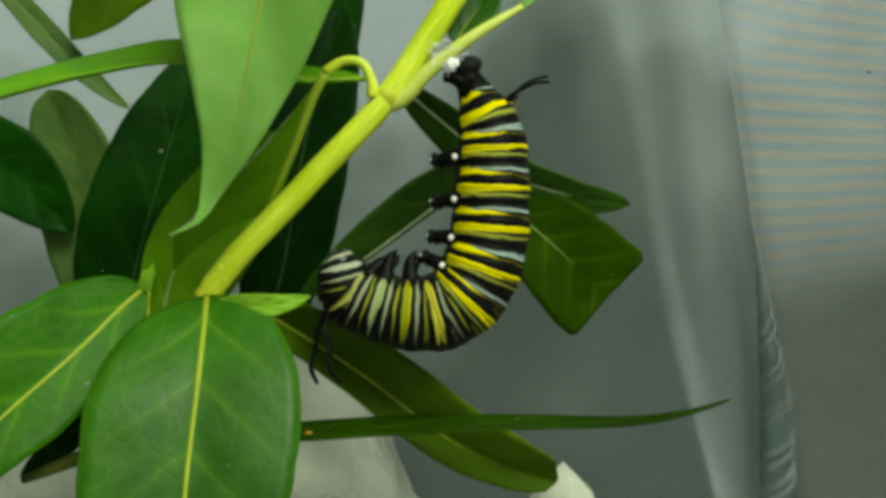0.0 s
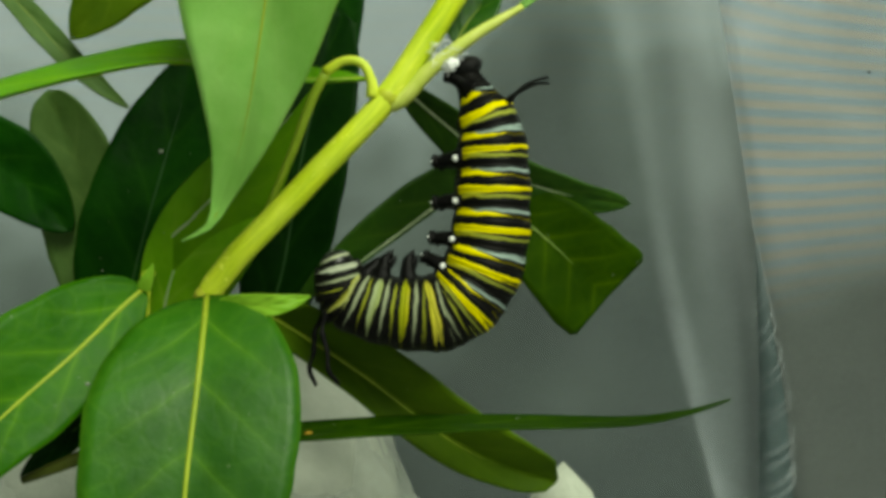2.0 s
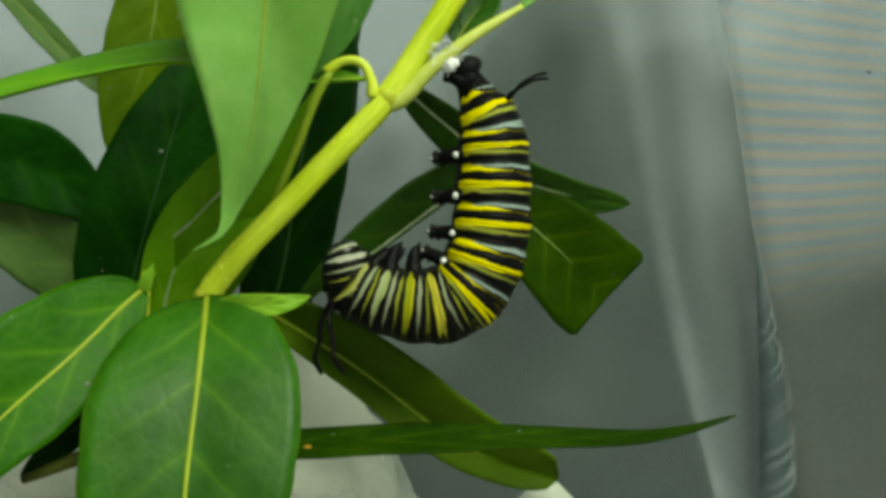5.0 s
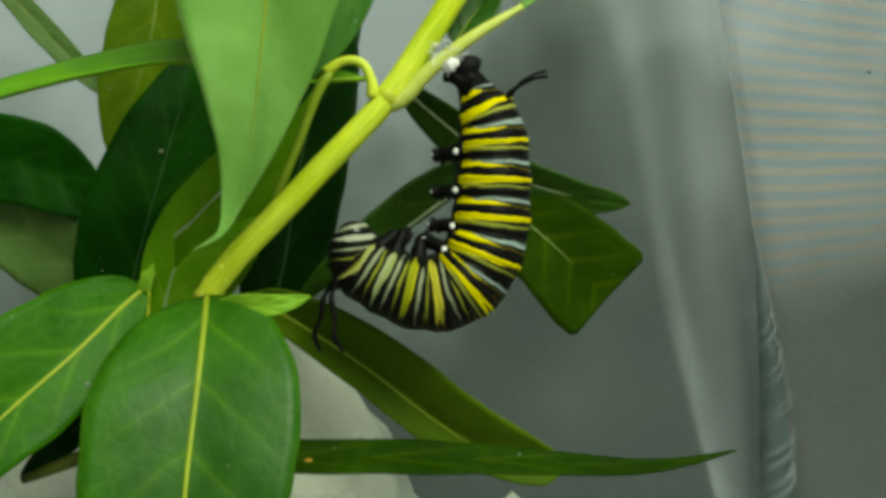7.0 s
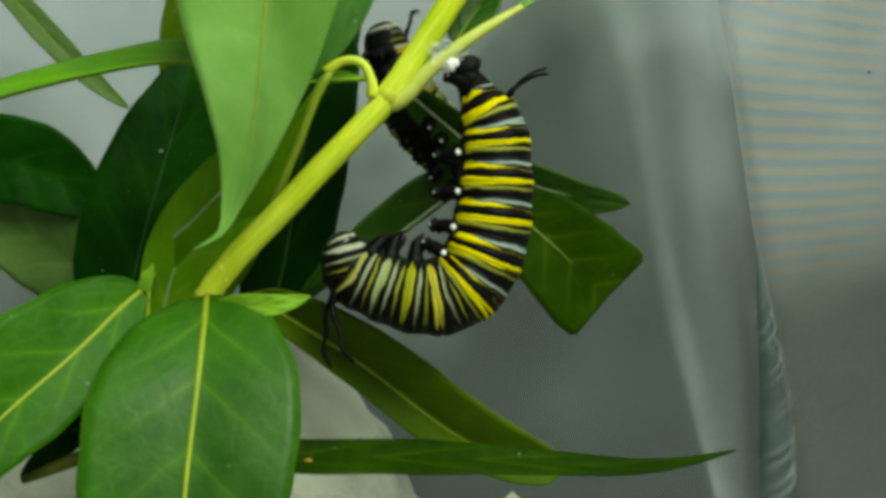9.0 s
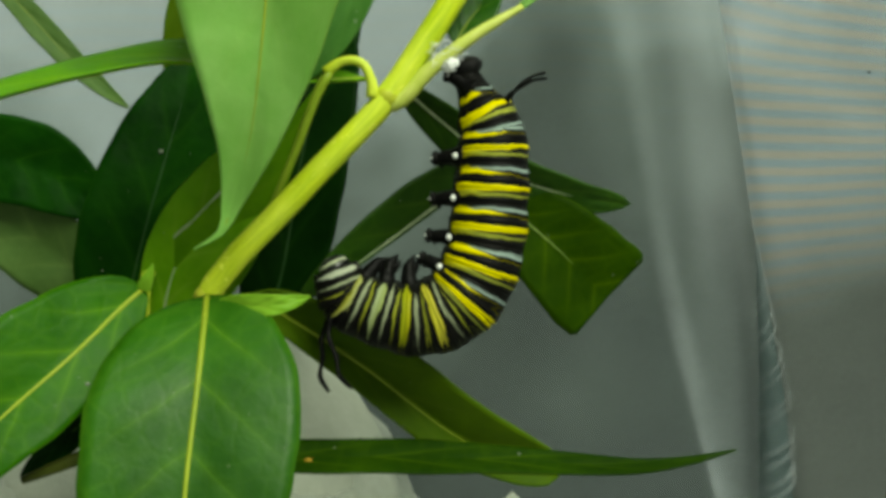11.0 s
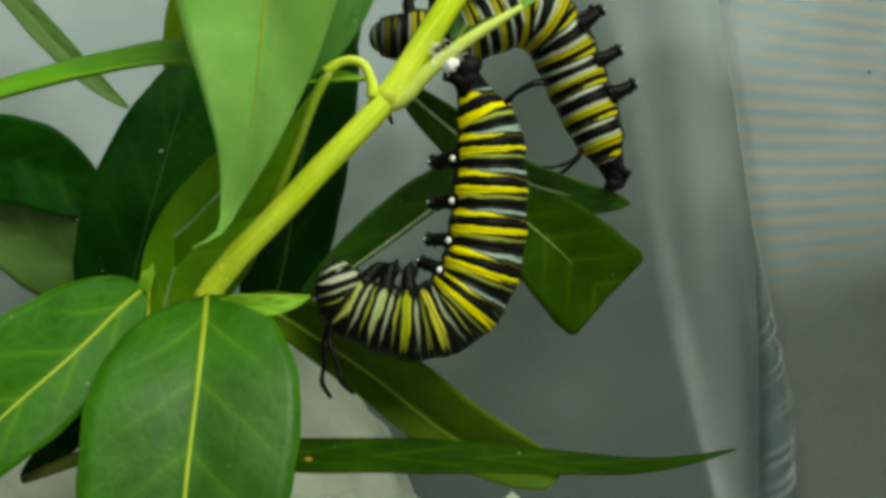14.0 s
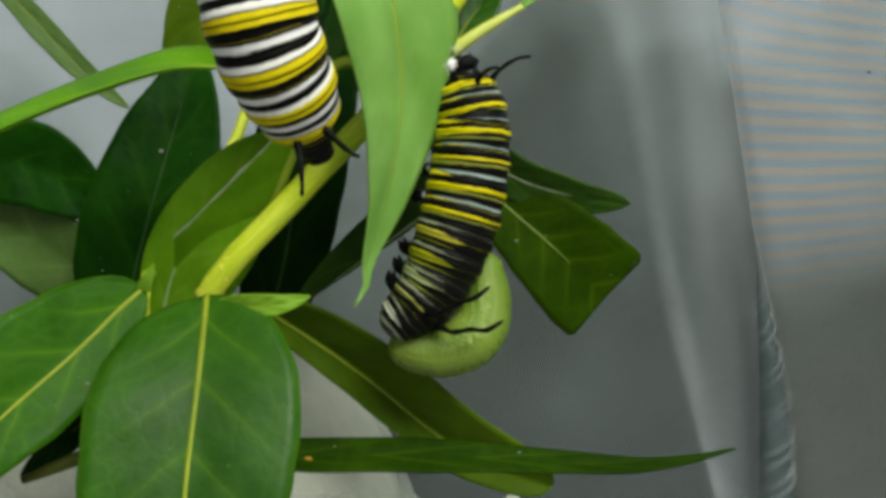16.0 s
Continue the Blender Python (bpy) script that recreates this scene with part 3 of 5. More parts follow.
def build_plastic_strip():
    """A clear plastic strip hangs before the wall, its hem bound with a twisted cord."""
    m, nt, b = material("clear_plastic")
    b.inputs["Base Color"].default_value = (0.56, 0.62, 0.65, 1)
    b.inputs["Roughness"].default_value = 0.16
    cloud = maths(nt, "MULTIPLY", grain(nt, 45, 4), attribute(nt, "haze"))
    clear = node(nt, "ShaderNodeBsdfTransparent")
    mix = nt.nodes.new("ShaderNodeMixShader")
    nt.links.new(ramp(nt, cloud, [(0.02, (0.0,) * 3), (0.3, (0.09,) * 3), (0.75, (0.25,) * 3)]), mix.inputs[0])
    nt.links.new(clear.outputs[0], mix.inputs[1])
    nt.links.new(b.outputs[0], mix.inputs[2])
    nt.links.new(mix.outputs[0], nt.nodes["Material Output"].inputs["Surface"])
    thing = tagged(new("plastic_strip"), "clear plastic strip with a rolled hem hanging before the netting", "plastic sheet")
    thing.location = spot(1220, 900, 52)
    inv = Matrix.Translation(-thing.location)
    bm = bmesh.new()
    haze = bm.verts.layers.float.new("haze")
    rows = []
    for j in range(41):
        b_ = j / 40
        v = -120 + 1150 * b_
        left, right = 1040 + 0.235 * v + 14 * math.sin(v / 150), 1272 + 0.155 * v + 6 * math.sin(v / 210)
        row = []
        for i in range(49):
            a = i / 48
            d = 51 + 2.0 * math.sin(a * 7 + v / 330)
            u = left + (right - left) * a
            d -= 5 * math.exp(-((u - 1025 - 0.27 * v) / 26) ** 2) * min(1, max(0, (v - 150) / 400))
            vert = bm.verts.new(spot(u, v, d))
            # haze also paints the film's sheen and the bright streak along its fold
            vert[haze] = min(1, a / 0.22) ** 1.3 * (0.35 + 0.65 * min(1, (1 - a) / 0.16)) * (0.85 - 0.5 * min(1, max(0, (v - 330) / 280)) + 0.75 * math.exp(-((u - 1025 - 0.27 * v) / 36) ** 2) * min(1, max(0, (v - 150) / 300)))
            row.append(vert)
        rows.append(row)
    for j in range(40):
        for i in range(48):
            bm.faces.new((rows[j][i], rows[j + 1][i], rows[j + 1][i + 1], rows[j][i + 1]))
    bm.transform(inv)
    film_ = part("film", bm, m, thing)
    film_.visible_shadow = False
    rim, nt, b = material("cloudy_rim")
    b.inputs["Base Color"].default_value = (0.32, 0.36, 0.37, 1)
    b.inputs["Roughness"].default_value = 0.3
    clear = node(nt, "ShaderNodeBsdfTransparent")
    mix = nt.nodes.new("ShaderNodeMixShader")
    nt.links.new(ramp(nt, grain(nt, 90, 3), [(0.3, (0.03,) * 3), (0.7, (0.12,) * 3)]), mix.inputs[0])
    nt.links.new(clear.outputs[0], mix.inputs[1])
    nt.links.new(b.outputs[0], mix.inputs[2])
    nt.links.new(mix.outputs[0], nt.nodes["Material Output"].inputs["Surface"])
    bm = bmesh.new()
    tube(bm, [inv @ spot(1272 + 0.155 * v, v, 49) for v in (-120, 100, 300, 480)], [2 * K, 2 * K, 2 * K, 3 * K], 8, 24)
    part("hem", bm, rim, thing)
    # twisted cord: thin strands wound round a dull core
    strands = 4
    core, nt, b = material("dull_core")
    nt.links.new(ramp(nt, grain(nt, 160, 4), [(0.3, (0.030, 0.055, 0.055)), (0.7, (0.085, 0.12, 0.12))]), b.inputs["Base Color"])
    b.inputs["Roughness"].default_value = 0.5
    clear = node(nt, "ShaderNodeBsdfTransparent")
    mix = nt.nodes.new("ShaderNodeMixShader")
    mix.inputs[0].default_value = 0.5
    nt.links.new(clear.outputs[0], mix.inputs[1])
    nt.links.new(b.outputs[0], mix.inputs[2])
    nt.links.new(mix.outputs[0], nt.nodes["Material Output"].inputs["Surface"])
    axis = curve_points([inv @ spot(u, v, 49) for u, v in ((1338, 430), (1356, 600), (1368, 740), (1374, 900), (1380, 1010))], 160)
    bm = bmesh.new()
    tube(bm, axis, [3 * K, 18 * K, 34 * K, 42 * K, 44 * K], 14, 60, rough=0.1)
    part("core", bm, core, thing, "dull teal core of the cord")
    rnd = random.Random(8)
    for s in range(strands):
        pts = []
        slip = 0.0
        for i, p in enumerate(axis):
            w = (3 + 29 * min(1, i / 75)) * K * 1.45
            slip += rnd.uniform(-0.06, 0.06)
            a = -i * 0.165 + 2 * math.pi * s / strands + slip
            pts.append(p + Vector((math.cos(a) * w, math.sin(a) * w, 0)))
        bm = bmesh.new()
        tube(bm, pts, [3 * K, 6 * K, 9 * K, 10 * K], 6, 420)
        part("strand", bm, rim, thing)


build_cage()
build_plastic_strip()

# ---------------------------------------------------------------- cup and paper


def build_support():
    base = spot(330, 882, 36)
    cup = tagged(new("plant_cup"), "pale plastic cup that holds the cut milkweed stems", "cup")
    cup.location = (base.x, base.y, 0.0)
    top = 0.072
    bm = bmesh.new()
    prof = [(0.017, 0.0), (0.0185, 0.001), (0.022, top), (0.0232, top + 0.0008), (0.0215, top), (0.018, 0.004)]
    rings = []
    for r, z in prof:
        rings.append([bm.verts.new((r * math.cos(a * math.pi / 16), r * math.sin(a * math.pi / 16), z)) for a in range(32)])
    for a, b in zip(rings, rings[1:]):
        for j in range(32):
            bm.faces.new((a[j], a[(j + 1) % 32], b[(j + 1) % 32], b[j]))
    bm.faces.new(rings[0][::-1])
    part("wall", bm, CUP, cup)

    def crumple(name, centre, radius, low, high, mat, seed, lean=0.0, blunt=2.4, parent=None):
        bm = bmesh.new()
        rows = []
        for j in range(29):
            b = j / 28
            row = []
            for i in range(72):
                a = 2 * math.pi * i / 72
                q = Vector((math.cos(a), math.sin(a), b * 1.6))
                r = radius * (1 - b ** blunt) ** 0.5 if b < 1 else 0.0
                r *= 1 + 0.10 * noise.noise(q * 1.7 + Vector((seed, 0, 0))) + 0.07 * abs(noise.noise(q * 4.1 + Vector((0, seed, 0))))
                z = low + (high - low) * b + 0.0018 * (1 - b) * noise.noise(q * 3 + Vector((0, 0, seed)))
                row.append(bm.verts.new((r * math.cos(a) + lean * b, r * math.sin(a), z)))
            rows.append(row)
        for a, b in zip(rows, rows[1:]):
            for i in range(72):
                bm.faces.new((a[i], a[(i + 1) % 72], b[(i + 1) % 72], b[i]))
        bmesh.ops.remove_doubles(bm, verts=bm.verts, dist=1e-6)
        ob = part(name, bm, mat, parent)
        ob.location = centre
        return ob

    wrap = new("paper_wrap")
    wrap.location = (base.x, base.y, 0.0728)
    crumple("inner_fold", (0, 0, 0), 0.0270, 0.0, 0.0402, PAPER, 3.1, parent=wrap)
    crumple("outer_fold", (0.0055, -0.0015, 0), 0.0225, 0.0, 0.0350, PAPER, 9.4, blunt=3.4, parent=wrap)
    tagged(wrap, "crumpled damp pale paper stuffed round the stems on the cup", "paper")
    m, nt, b = material("cloudy_plastic")
    b.inputs["Base Color"].default_value = (0.54, 0.58, 0.49, 1)
    b.inputs["Roughness"].default_value = 0.3
    clear = node(nt, "ShaderNodeBsdfTransparent")
    mix = nt.nodes.new("ShaderNodeMixShader")
    nt.links.new(ramp(nt, grain(nt, 120, 4), [(0.3, (0.30,) * 3), (0.7, (0.6,) * 3)]), mix.inputs[0])
    nt.links.new(clear.outputs[0], mix.inputs[1])
    nt.links.new(b.outputs[0], mix.inputs[2])
    nt.links.new(mix.outputs[0], nt.nodes["Material Output"].inputs["Surface"])
    bag = crumple("plastic_wrap", (base.x + 0.001, base.y + 0.002, 0.0), 0.0325, 0.0728, 0.1060, m, 7.7)
    tagged(bag, "cloudy crumpled plastic film tied over the cup", "plastic film")
    tuft_at = spot(982, 900, 20)
    tuft = crumple("paper_scrap", (tuft_at.x, tuft_at.y, 0.0), 0.0072, 0.0, spot(985, 817, 20).z, PAPER, 5.2, 0.001, blunt=7.0)
    tagged(tuft, "torn white paper towel standing in a crumpled peak", "paper")
    return tuft


scrap = build_support()

# ---------------------------------------------------------------- the milkweed
PLANT_AT = Vector((spot(345, 882, 34).x, 0.034, 0.004))
plant = tagged(new("milkweed_plant"), "green milkweed cutting with long pointed leaves standing in a cup", "plant")
plant.location = PLANT_AT
back_plant = tagged(new("milkweed_plant"), "second milkweed cutting with darker leaves behind the first", "plant")
back_plant.location = PLANT_AT + Vector((-0.008, 0.006, 0.0))


def stem(owner, name, points, radii, mat, rough=0.05):
    bm = bmesh.new()
    pts = [spot(*p) - owner.location for p in points]
    tube(bm, pts, [r * K for r in radii], 14, rough=rough)
    return part(name, bm, mat, owner)


def leaf(owner, line, width, mat, rib=MIDRIB, roll=0.0, fold=12.0, a=0.55, b=0.75, rib_r=5.0, cup=0.0, ripple=0.4, label="",
         cut=1.0, twist=0.0, seed=0.0, skew=1.0, hem=None):
    """A blade along a curved midrib. roll turns it about the midrib, fold closes its two halves, a and b shape its outline."""
    n, side = 34, 7
    base = spot(*line[0])
    pts = curve_points([spot(*p) - base for p in line], n)
    f = sum(grow(p[2]) for p in line) / len(line)
    peak = (a / (a + b)) ** a * (b / (a + b)) ** b
    bm = bmesh.new()
    along_l, across_l = bm.verts.layers.float.new("along"), bm.verts.layers.float.new("across")
    grid = []
    for i, p in enumerate(pts):
        s = i / n
        t = (pts[min(i + 1, n)] - pts[max(i - 1, 0)]).normalized()
        flat = Vector((t.z, 0, -t.x)).normalized()
        near = flat.cross(t).normalized()
        if near.y > 0:
            near.negate()
        r = radians(roll + twist * s)
        q = s * cut
        w = width * K * f * max(q, 1e-4) ** a * max(1 - q, 1e-4) ** b / peak
        row = []
        for j in range(-side, side + 1):
            x = j / side
            ang = r + math.copysign(radians(fold), x)
            out = flat * math.cos(ang) + near * math.sin(ang)
            lift = near * (-cup * x * x * w) + near * (ripple * 0.0004 * f * noise.noise(Vector((s * 7 + seed, x * 1.5, seed))) * min(1, abs(x) * 2))
            wav = 1 + 0.04 * noise.noise(Vector((s * 9, seed + x, 3.0)))
            v = bm.verts.new(p + out * x * w * wav * (skew if x < 0 else 1.0) + lift)
            v[along_l], v[across_l] = s, x
            row.append(v)
        grid.append(row)
    for i in range(n):
        for j in range(2 * side):
            bm.faces.new((grid[i][j], grid[i][j + 1], grid[i + 1][j + 1], grid[i + 1][j]))
    edge = [row[-1].co.copy() for row in grid[5:-5:2]]
    ob = part("leaf", bm, mat, owner, label)
    ob.location = base - owner.location
    mod = ob.modifiers.new("thickness", "SOLIDIFY")
    mod.thickness, mod.offset = 0.00022, 0.0
    bm = bmesh.new()
    rr = rib_r * K * f
    tube(bm, pts, [rr, rr * 0.85, rr * 0.6, rr * 0.25], 8, 30)
    part("midrib", bm, rib, ob)
    # a pale tube along the margin paints its lit edge
    if hem:
        bm = bmesh.new()
        tube(bm, edge, [1 * K, 2.6 * K, 3.4 * K, 2.2 * K, 3 * K, 1 * K], 6, 40, 0.5)
        part("margin", bm, hem, ob, "crinkled margin drawn pale as a lit edge")
    return ob


def build_plants():
    made = {}
    # stems
    stem(plant, "stem", [(340, 1700, 36), (348, 1000, 26), (352, 700, 8), (366, 528, 0), (520, 350, 0), (640, 225, 0), (692, 165, 0), (745, 85, 0), (800, 0, 0), (880, -130, 0), (960, -260, 2)],
         [18, 18, 17.5, 17.5, 19.5, 22.5, 22.5, 23, 23], STEM)
    stem(plant, "side_shoot", [(684, 186, 0), (712, 176, -0.3), (760, 125, -0.5), (830, 70, -0.4), (880, 38, 0), (924, 12, 0.4)], [14, 14.5, 13, 11.5, 9.5, 5.5], STEM_PALE)
    bm = bmesh.new()
    blob(bm, spot(686, 172, 0) - plant.location, (28 * K, 25 * K, 24 * K), rough=0.12)
    part("node", bm, COLLAR, plant, "brownish collar where the shoot forks")
    bm = bmesh.new()
    blob(bm, spot(368, 524, 0) - plant.location, (26 * K, 24 * K, 23 * K), rough=0.1)
    part("node", bm, COLLAR, plant)
    stem(plant, "petiole", [(660, 172, -0.6), (656, 140, -1), (640, 112, -1.2), (608, 108, -1.2), (575, 128, -1)], [12, 9, 8, 8, 10], STEM)
    # leaves of the first cutting
    made["hanging"] = leaf(plant, [(545, -420, -10), (488, -150, -14), (450, 60, -14), (415, 230, -12), (372, 350, -10), (350, 392, -10), (300, 416, -10)], 212, LEAF_FRESH,
                           roll=-8, fold=10, a=0.5, b=1.6, skew=0.84, rib_r=5, label="fresh light green drooping leaf with a curled tip", seed=1)
    made["left_long"] = leaf(plant, [(650, 140, 3), (540, 142, 1), (420, 124, -2), (300, 110, -5), (160, 133, -8), (0, 174, -11), (-240, 248, -14), (-420, 310, -16)], 112, LEAF_YOUNG,
                             roll=-68, fold=10, rib_r=5, skew=0.6, seed=2, label="fresh narrow leaf folded along its midrib")
    made["front"] = leaf(plant, [(366, 524, -1.5), (362, 570, -4), (350, 680, -8), (332, 830, -11), (318, 980, -13), (300, 1160, -15)], 190, LEAF_TOP, roll=4, fold=7,
                         a=0.5, b=0.62, rib_r=7, cup=0.06, seed=3, label="broad green leaf with a yellow-green midrib")
    made["small"] = leaf(plant, [(384, 538, -2), (450, 541, -3.5), (500, 538, -4), (549, 525, -3)], 21, LEAF_BUD, roll=0, fold=10, rib_r=2, seed=4, label="small light green young leaf")
    made["edge_on"] = leaf(plant, [(578, 126, -1), (551, 178, -0.5), (520, 262, 1), (486, 345, 2.5), (440, 440, 4.5), (380, 530, 7), (320, 620, 10)], 128, LEAF_FOLDED, rib=MIDRIB_LIME, roll=-4, fold=4, rib_r=9,
                           a=1.4, b=0.45, skew=0.14, seed=5, hem=MIDRIB_PALE, label="drooping leaf with a crinkled margin drawn pale as lit")
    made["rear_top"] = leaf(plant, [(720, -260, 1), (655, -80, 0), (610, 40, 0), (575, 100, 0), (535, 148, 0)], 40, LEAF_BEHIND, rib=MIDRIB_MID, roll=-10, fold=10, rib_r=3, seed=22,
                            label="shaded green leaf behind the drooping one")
    made["low_right"] = leaf(plant, [(430, 535, 3), (505, 575, 6), (640, 662, 9), (790, 775, 11), (900, 830, 13), (985, 852, 14)], 48, LEAF_OLIVE, rib=MIDRIB, roll=-2, fold=33,
                             a=0.42, b=0.34, skew=2.0, rib_r=4.6, seed=6, label="olive green leaf seen from below")
    made["blade"] = leaf(plant, [(400, 774, 1), (540, 767, 1), (700, 757, 2), (900, 750, 3), (1100, 748, 4), (1210, 733, 5), (1292, 708, 6)], 40, LEAF_BLADE, rib=MIDRIB, roll=75, fold=6,
                         a=0.28, b=0.85, rib_r=1.8, seed=7, label="long narrow grass-like leaf")
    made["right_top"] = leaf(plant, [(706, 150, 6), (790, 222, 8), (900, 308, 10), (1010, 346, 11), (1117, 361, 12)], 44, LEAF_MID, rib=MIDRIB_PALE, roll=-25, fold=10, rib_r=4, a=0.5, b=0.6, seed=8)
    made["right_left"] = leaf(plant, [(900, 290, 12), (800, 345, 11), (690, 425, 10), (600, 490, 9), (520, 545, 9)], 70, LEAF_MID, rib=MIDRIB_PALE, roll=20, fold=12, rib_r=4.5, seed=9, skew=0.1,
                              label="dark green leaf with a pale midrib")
    made["right_low"] = leaf(plant, [(850, 320, 11), (910, 375, 11), (985, 440, 11), (1075, 527, 12)], 100, LEAF_OLIVE_DARK, rib=MIDRIB_MID, roll=5, fold=8, rib_r=3.5, a=0.42, b=0.035, cut=0.999, seed=10,
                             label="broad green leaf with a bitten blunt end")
    made["tip_leaf"] = leaf(plant, [(806, 78, 3), (825, 45, 4), (850, 10, 5), (880, -50, 6)], 40, LEAF_TOP, roll=10, rib_r=3, seed=11)
    made["shoot_tip"] = leaf(plant, [(915, 16, 0.5), (930, 6, 0.5), (955, -12, 1)], 7, LEAF_FRESH, rib_r=2, seed=12)
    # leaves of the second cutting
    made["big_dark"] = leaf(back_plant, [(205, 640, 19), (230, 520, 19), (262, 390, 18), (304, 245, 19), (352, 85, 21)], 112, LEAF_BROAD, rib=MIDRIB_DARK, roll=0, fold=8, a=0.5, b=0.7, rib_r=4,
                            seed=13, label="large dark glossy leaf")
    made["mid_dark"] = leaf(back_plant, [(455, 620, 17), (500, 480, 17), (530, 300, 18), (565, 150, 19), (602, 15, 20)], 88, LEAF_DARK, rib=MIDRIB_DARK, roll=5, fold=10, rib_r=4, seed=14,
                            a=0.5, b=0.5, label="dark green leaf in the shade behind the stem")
    # the pale rib tone also paints the highlight running along this midrib
    made["inner"] = leaf(back_plant, [(282, 585, 8), (312, 470, 7), (365, 385, 6), (420, 322, 6), (516, 240, 6)], 92, LEAF_INNER, rib=MIDRIB_PALE, roll=6, fold=24, rib_r=3.2, seed=15, a=0.55, b=0.5, skew=0.74,
                         label="olive leaf underside with a pale wavy midrib")
    made["low_left"] = leaf(back_plant, [(258, 508, -1), (215, 545, -3), (130, 628, -7), (0, 742, -11), (-230, 960, -16)], 132, LEAF_LOW, roll=6, fold=8, a=0.62, b=0.8, rib_r=5, seed=16, skew=0.66,
                            label="broad green leaf with a yellow-green midrib")
    made["far_narrow"] = leaf(back_plant, [(-30, -60, 22), (50, 25, 24), (120, 100, 25), (180, 155, 25), (228, 192, 24)], 24, LEAF_HAZY, rib=MIDRIB_MID, roll=15, rib_r=3, seed=17)
    made["far_top"] = leaf(back_plant, [(330, -240, 22), (270, -120, 22), (190, -10, 22), (126, 70, 22)], 76, LEAF_OLIVE, rib=MIDRIB_MID, roll=10, rib_r=3, seed=18)
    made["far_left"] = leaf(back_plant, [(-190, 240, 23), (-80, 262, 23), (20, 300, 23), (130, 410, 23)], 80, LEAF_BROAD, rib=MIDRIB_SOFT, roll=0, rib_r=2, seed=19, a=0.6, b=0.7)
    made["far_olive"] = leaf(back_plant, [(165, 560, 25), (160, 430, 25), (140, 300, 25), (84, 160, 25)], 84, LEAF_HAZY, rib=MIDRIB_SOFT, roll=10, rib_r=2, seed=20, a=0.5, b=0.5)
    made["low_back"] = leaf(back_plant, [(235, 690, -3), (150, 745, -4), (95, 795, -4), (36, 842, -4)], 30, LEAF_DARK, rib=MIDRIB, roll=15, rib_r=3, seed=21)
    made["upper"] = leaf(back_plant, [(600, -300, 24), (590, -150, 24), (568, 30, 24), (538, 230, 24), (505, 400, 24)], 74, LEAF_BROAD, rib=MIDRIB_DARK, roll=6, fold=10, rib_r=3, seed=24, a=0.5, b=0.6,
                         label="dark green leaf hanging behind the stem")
    stem(back_plant, "petiole", [(480, -120, 26), (540, -240, 26), (600, -300, 24)], [9, 8, 6], STEM, 0.03)
    stem(back_plant, "stem", [(310, 1700, 40), (300, 1000, 28), (262, 700, 10), (256, 512, 0), (268, 484, 8), (310, 420, 18), (425, 230, 25), (460, 60, 26), (480, -120, 26)],
         [16, 16, 14, 12, 9, 11, 12, 12], STEM)
    made["bud"] = leaf(back_plant, [(254, 514, -1.5), (262, 492, -2), (272, 466, -2)], 13, LEAF_BUD, rib_r=2, seed=23, a=0.25, b=0.9, ripple=0.0, label="tiny yellow-green bud leaf")
    stem(back_plant, "twig", [(300, 770, -4), (150, 808, -5), (95, 829, -6), (40, 850, -6)], [16, 15, 12, 7], TWIG, 0.15)
    for other in ((180, 640, 16), (455, 620, 17), (165, 560, 25), (235, 690, -3)):
        stem(back_plant, "petiole", [(262, 720, 10), ((262 + other[0]) / 2, 720 - (720 - other[1]) * 0.3, (10 + other[2]) / 2), other], [9, 8, 6], STEM, 0.03)
    stem(plant, "petiole", [(352, 620, 3), (375, 570, 3), (430, 535, 3)], [9, 8, 6], STEM, 0.03)
    stem(plant, "petiole", [(352, 800, 10), (370, 785, 5), (400, 774, 1)], [8, 7, 5], STEM, 0.03)
    return made


leaves = build_plants()


def fleck(name, owner, u, v, d, size, mat, label=""):
    """A small crumb or scar that sits on a leaf and moves with it."""
    bm = bmesh.new()
    blob(bm, (0, 0, 0), (size * K, 0.5 * size * K, 0.8 * size * K), rough=0.5, freq=300 * u)
    ob = part(name, bm, mat, owner, label)
    ob.location = spot(u, v, d) - owner.location - owner.parent.location


fleck("crumb", leaves["big_dark"], 285, 268, 18.4, 5, HUSK, "pale dry crumb")
fleck("crumb", leaves["low_left"], 155, 680, -7.8, 4, HUSK)
fleck("scar", leaves["blade"], 546, 770, 0.6, 9, RUST, "rusty brown scar near the leaf base")


def build_silk():
    pad = tagged(new("silk_pad"), "small white silk pad spun under the side shoot", "silk")
    pad.location = spot(800, 116, -0.9)
    bm = bmesh.new()
    blob(bm, (0, 0, 0), (19 * K, 14 * K, 12 * K), rough=0.5, freq=700, detail=3)
    part("button", bm, SILK, pad)
    rnd = random.Random(5)
    bm = bmesh.new()
    for _ in range(46):
        s = rnd.random()
        a = spot(752 + 55 * s + rnd.uniform(-8, 8), 100 - 45 * s * 0 + rnd.uniform(-22, 14), rnd.uniform(-2, 1)) - pad.location
        b = a + Vector((rnd.uniform(-22, 22), rnd.uniform(-8, 8), rnd.uniform(-22, 22))) * K
        tube(bm, [a, a.lerp(b, 0.5) + Vector((0, 0, rnd.uniform(-6, 6) * K)), b], [0.9 * K, 0.7 * K], 3, 3)
    part("thread", bm, SILK, pad)


build_silk()

# ---------------------------------------------------------------- caterpillars
RINGS = 36          # rigid body rings, three to a segment
REACH = 690 * K     # length of a relaxed body


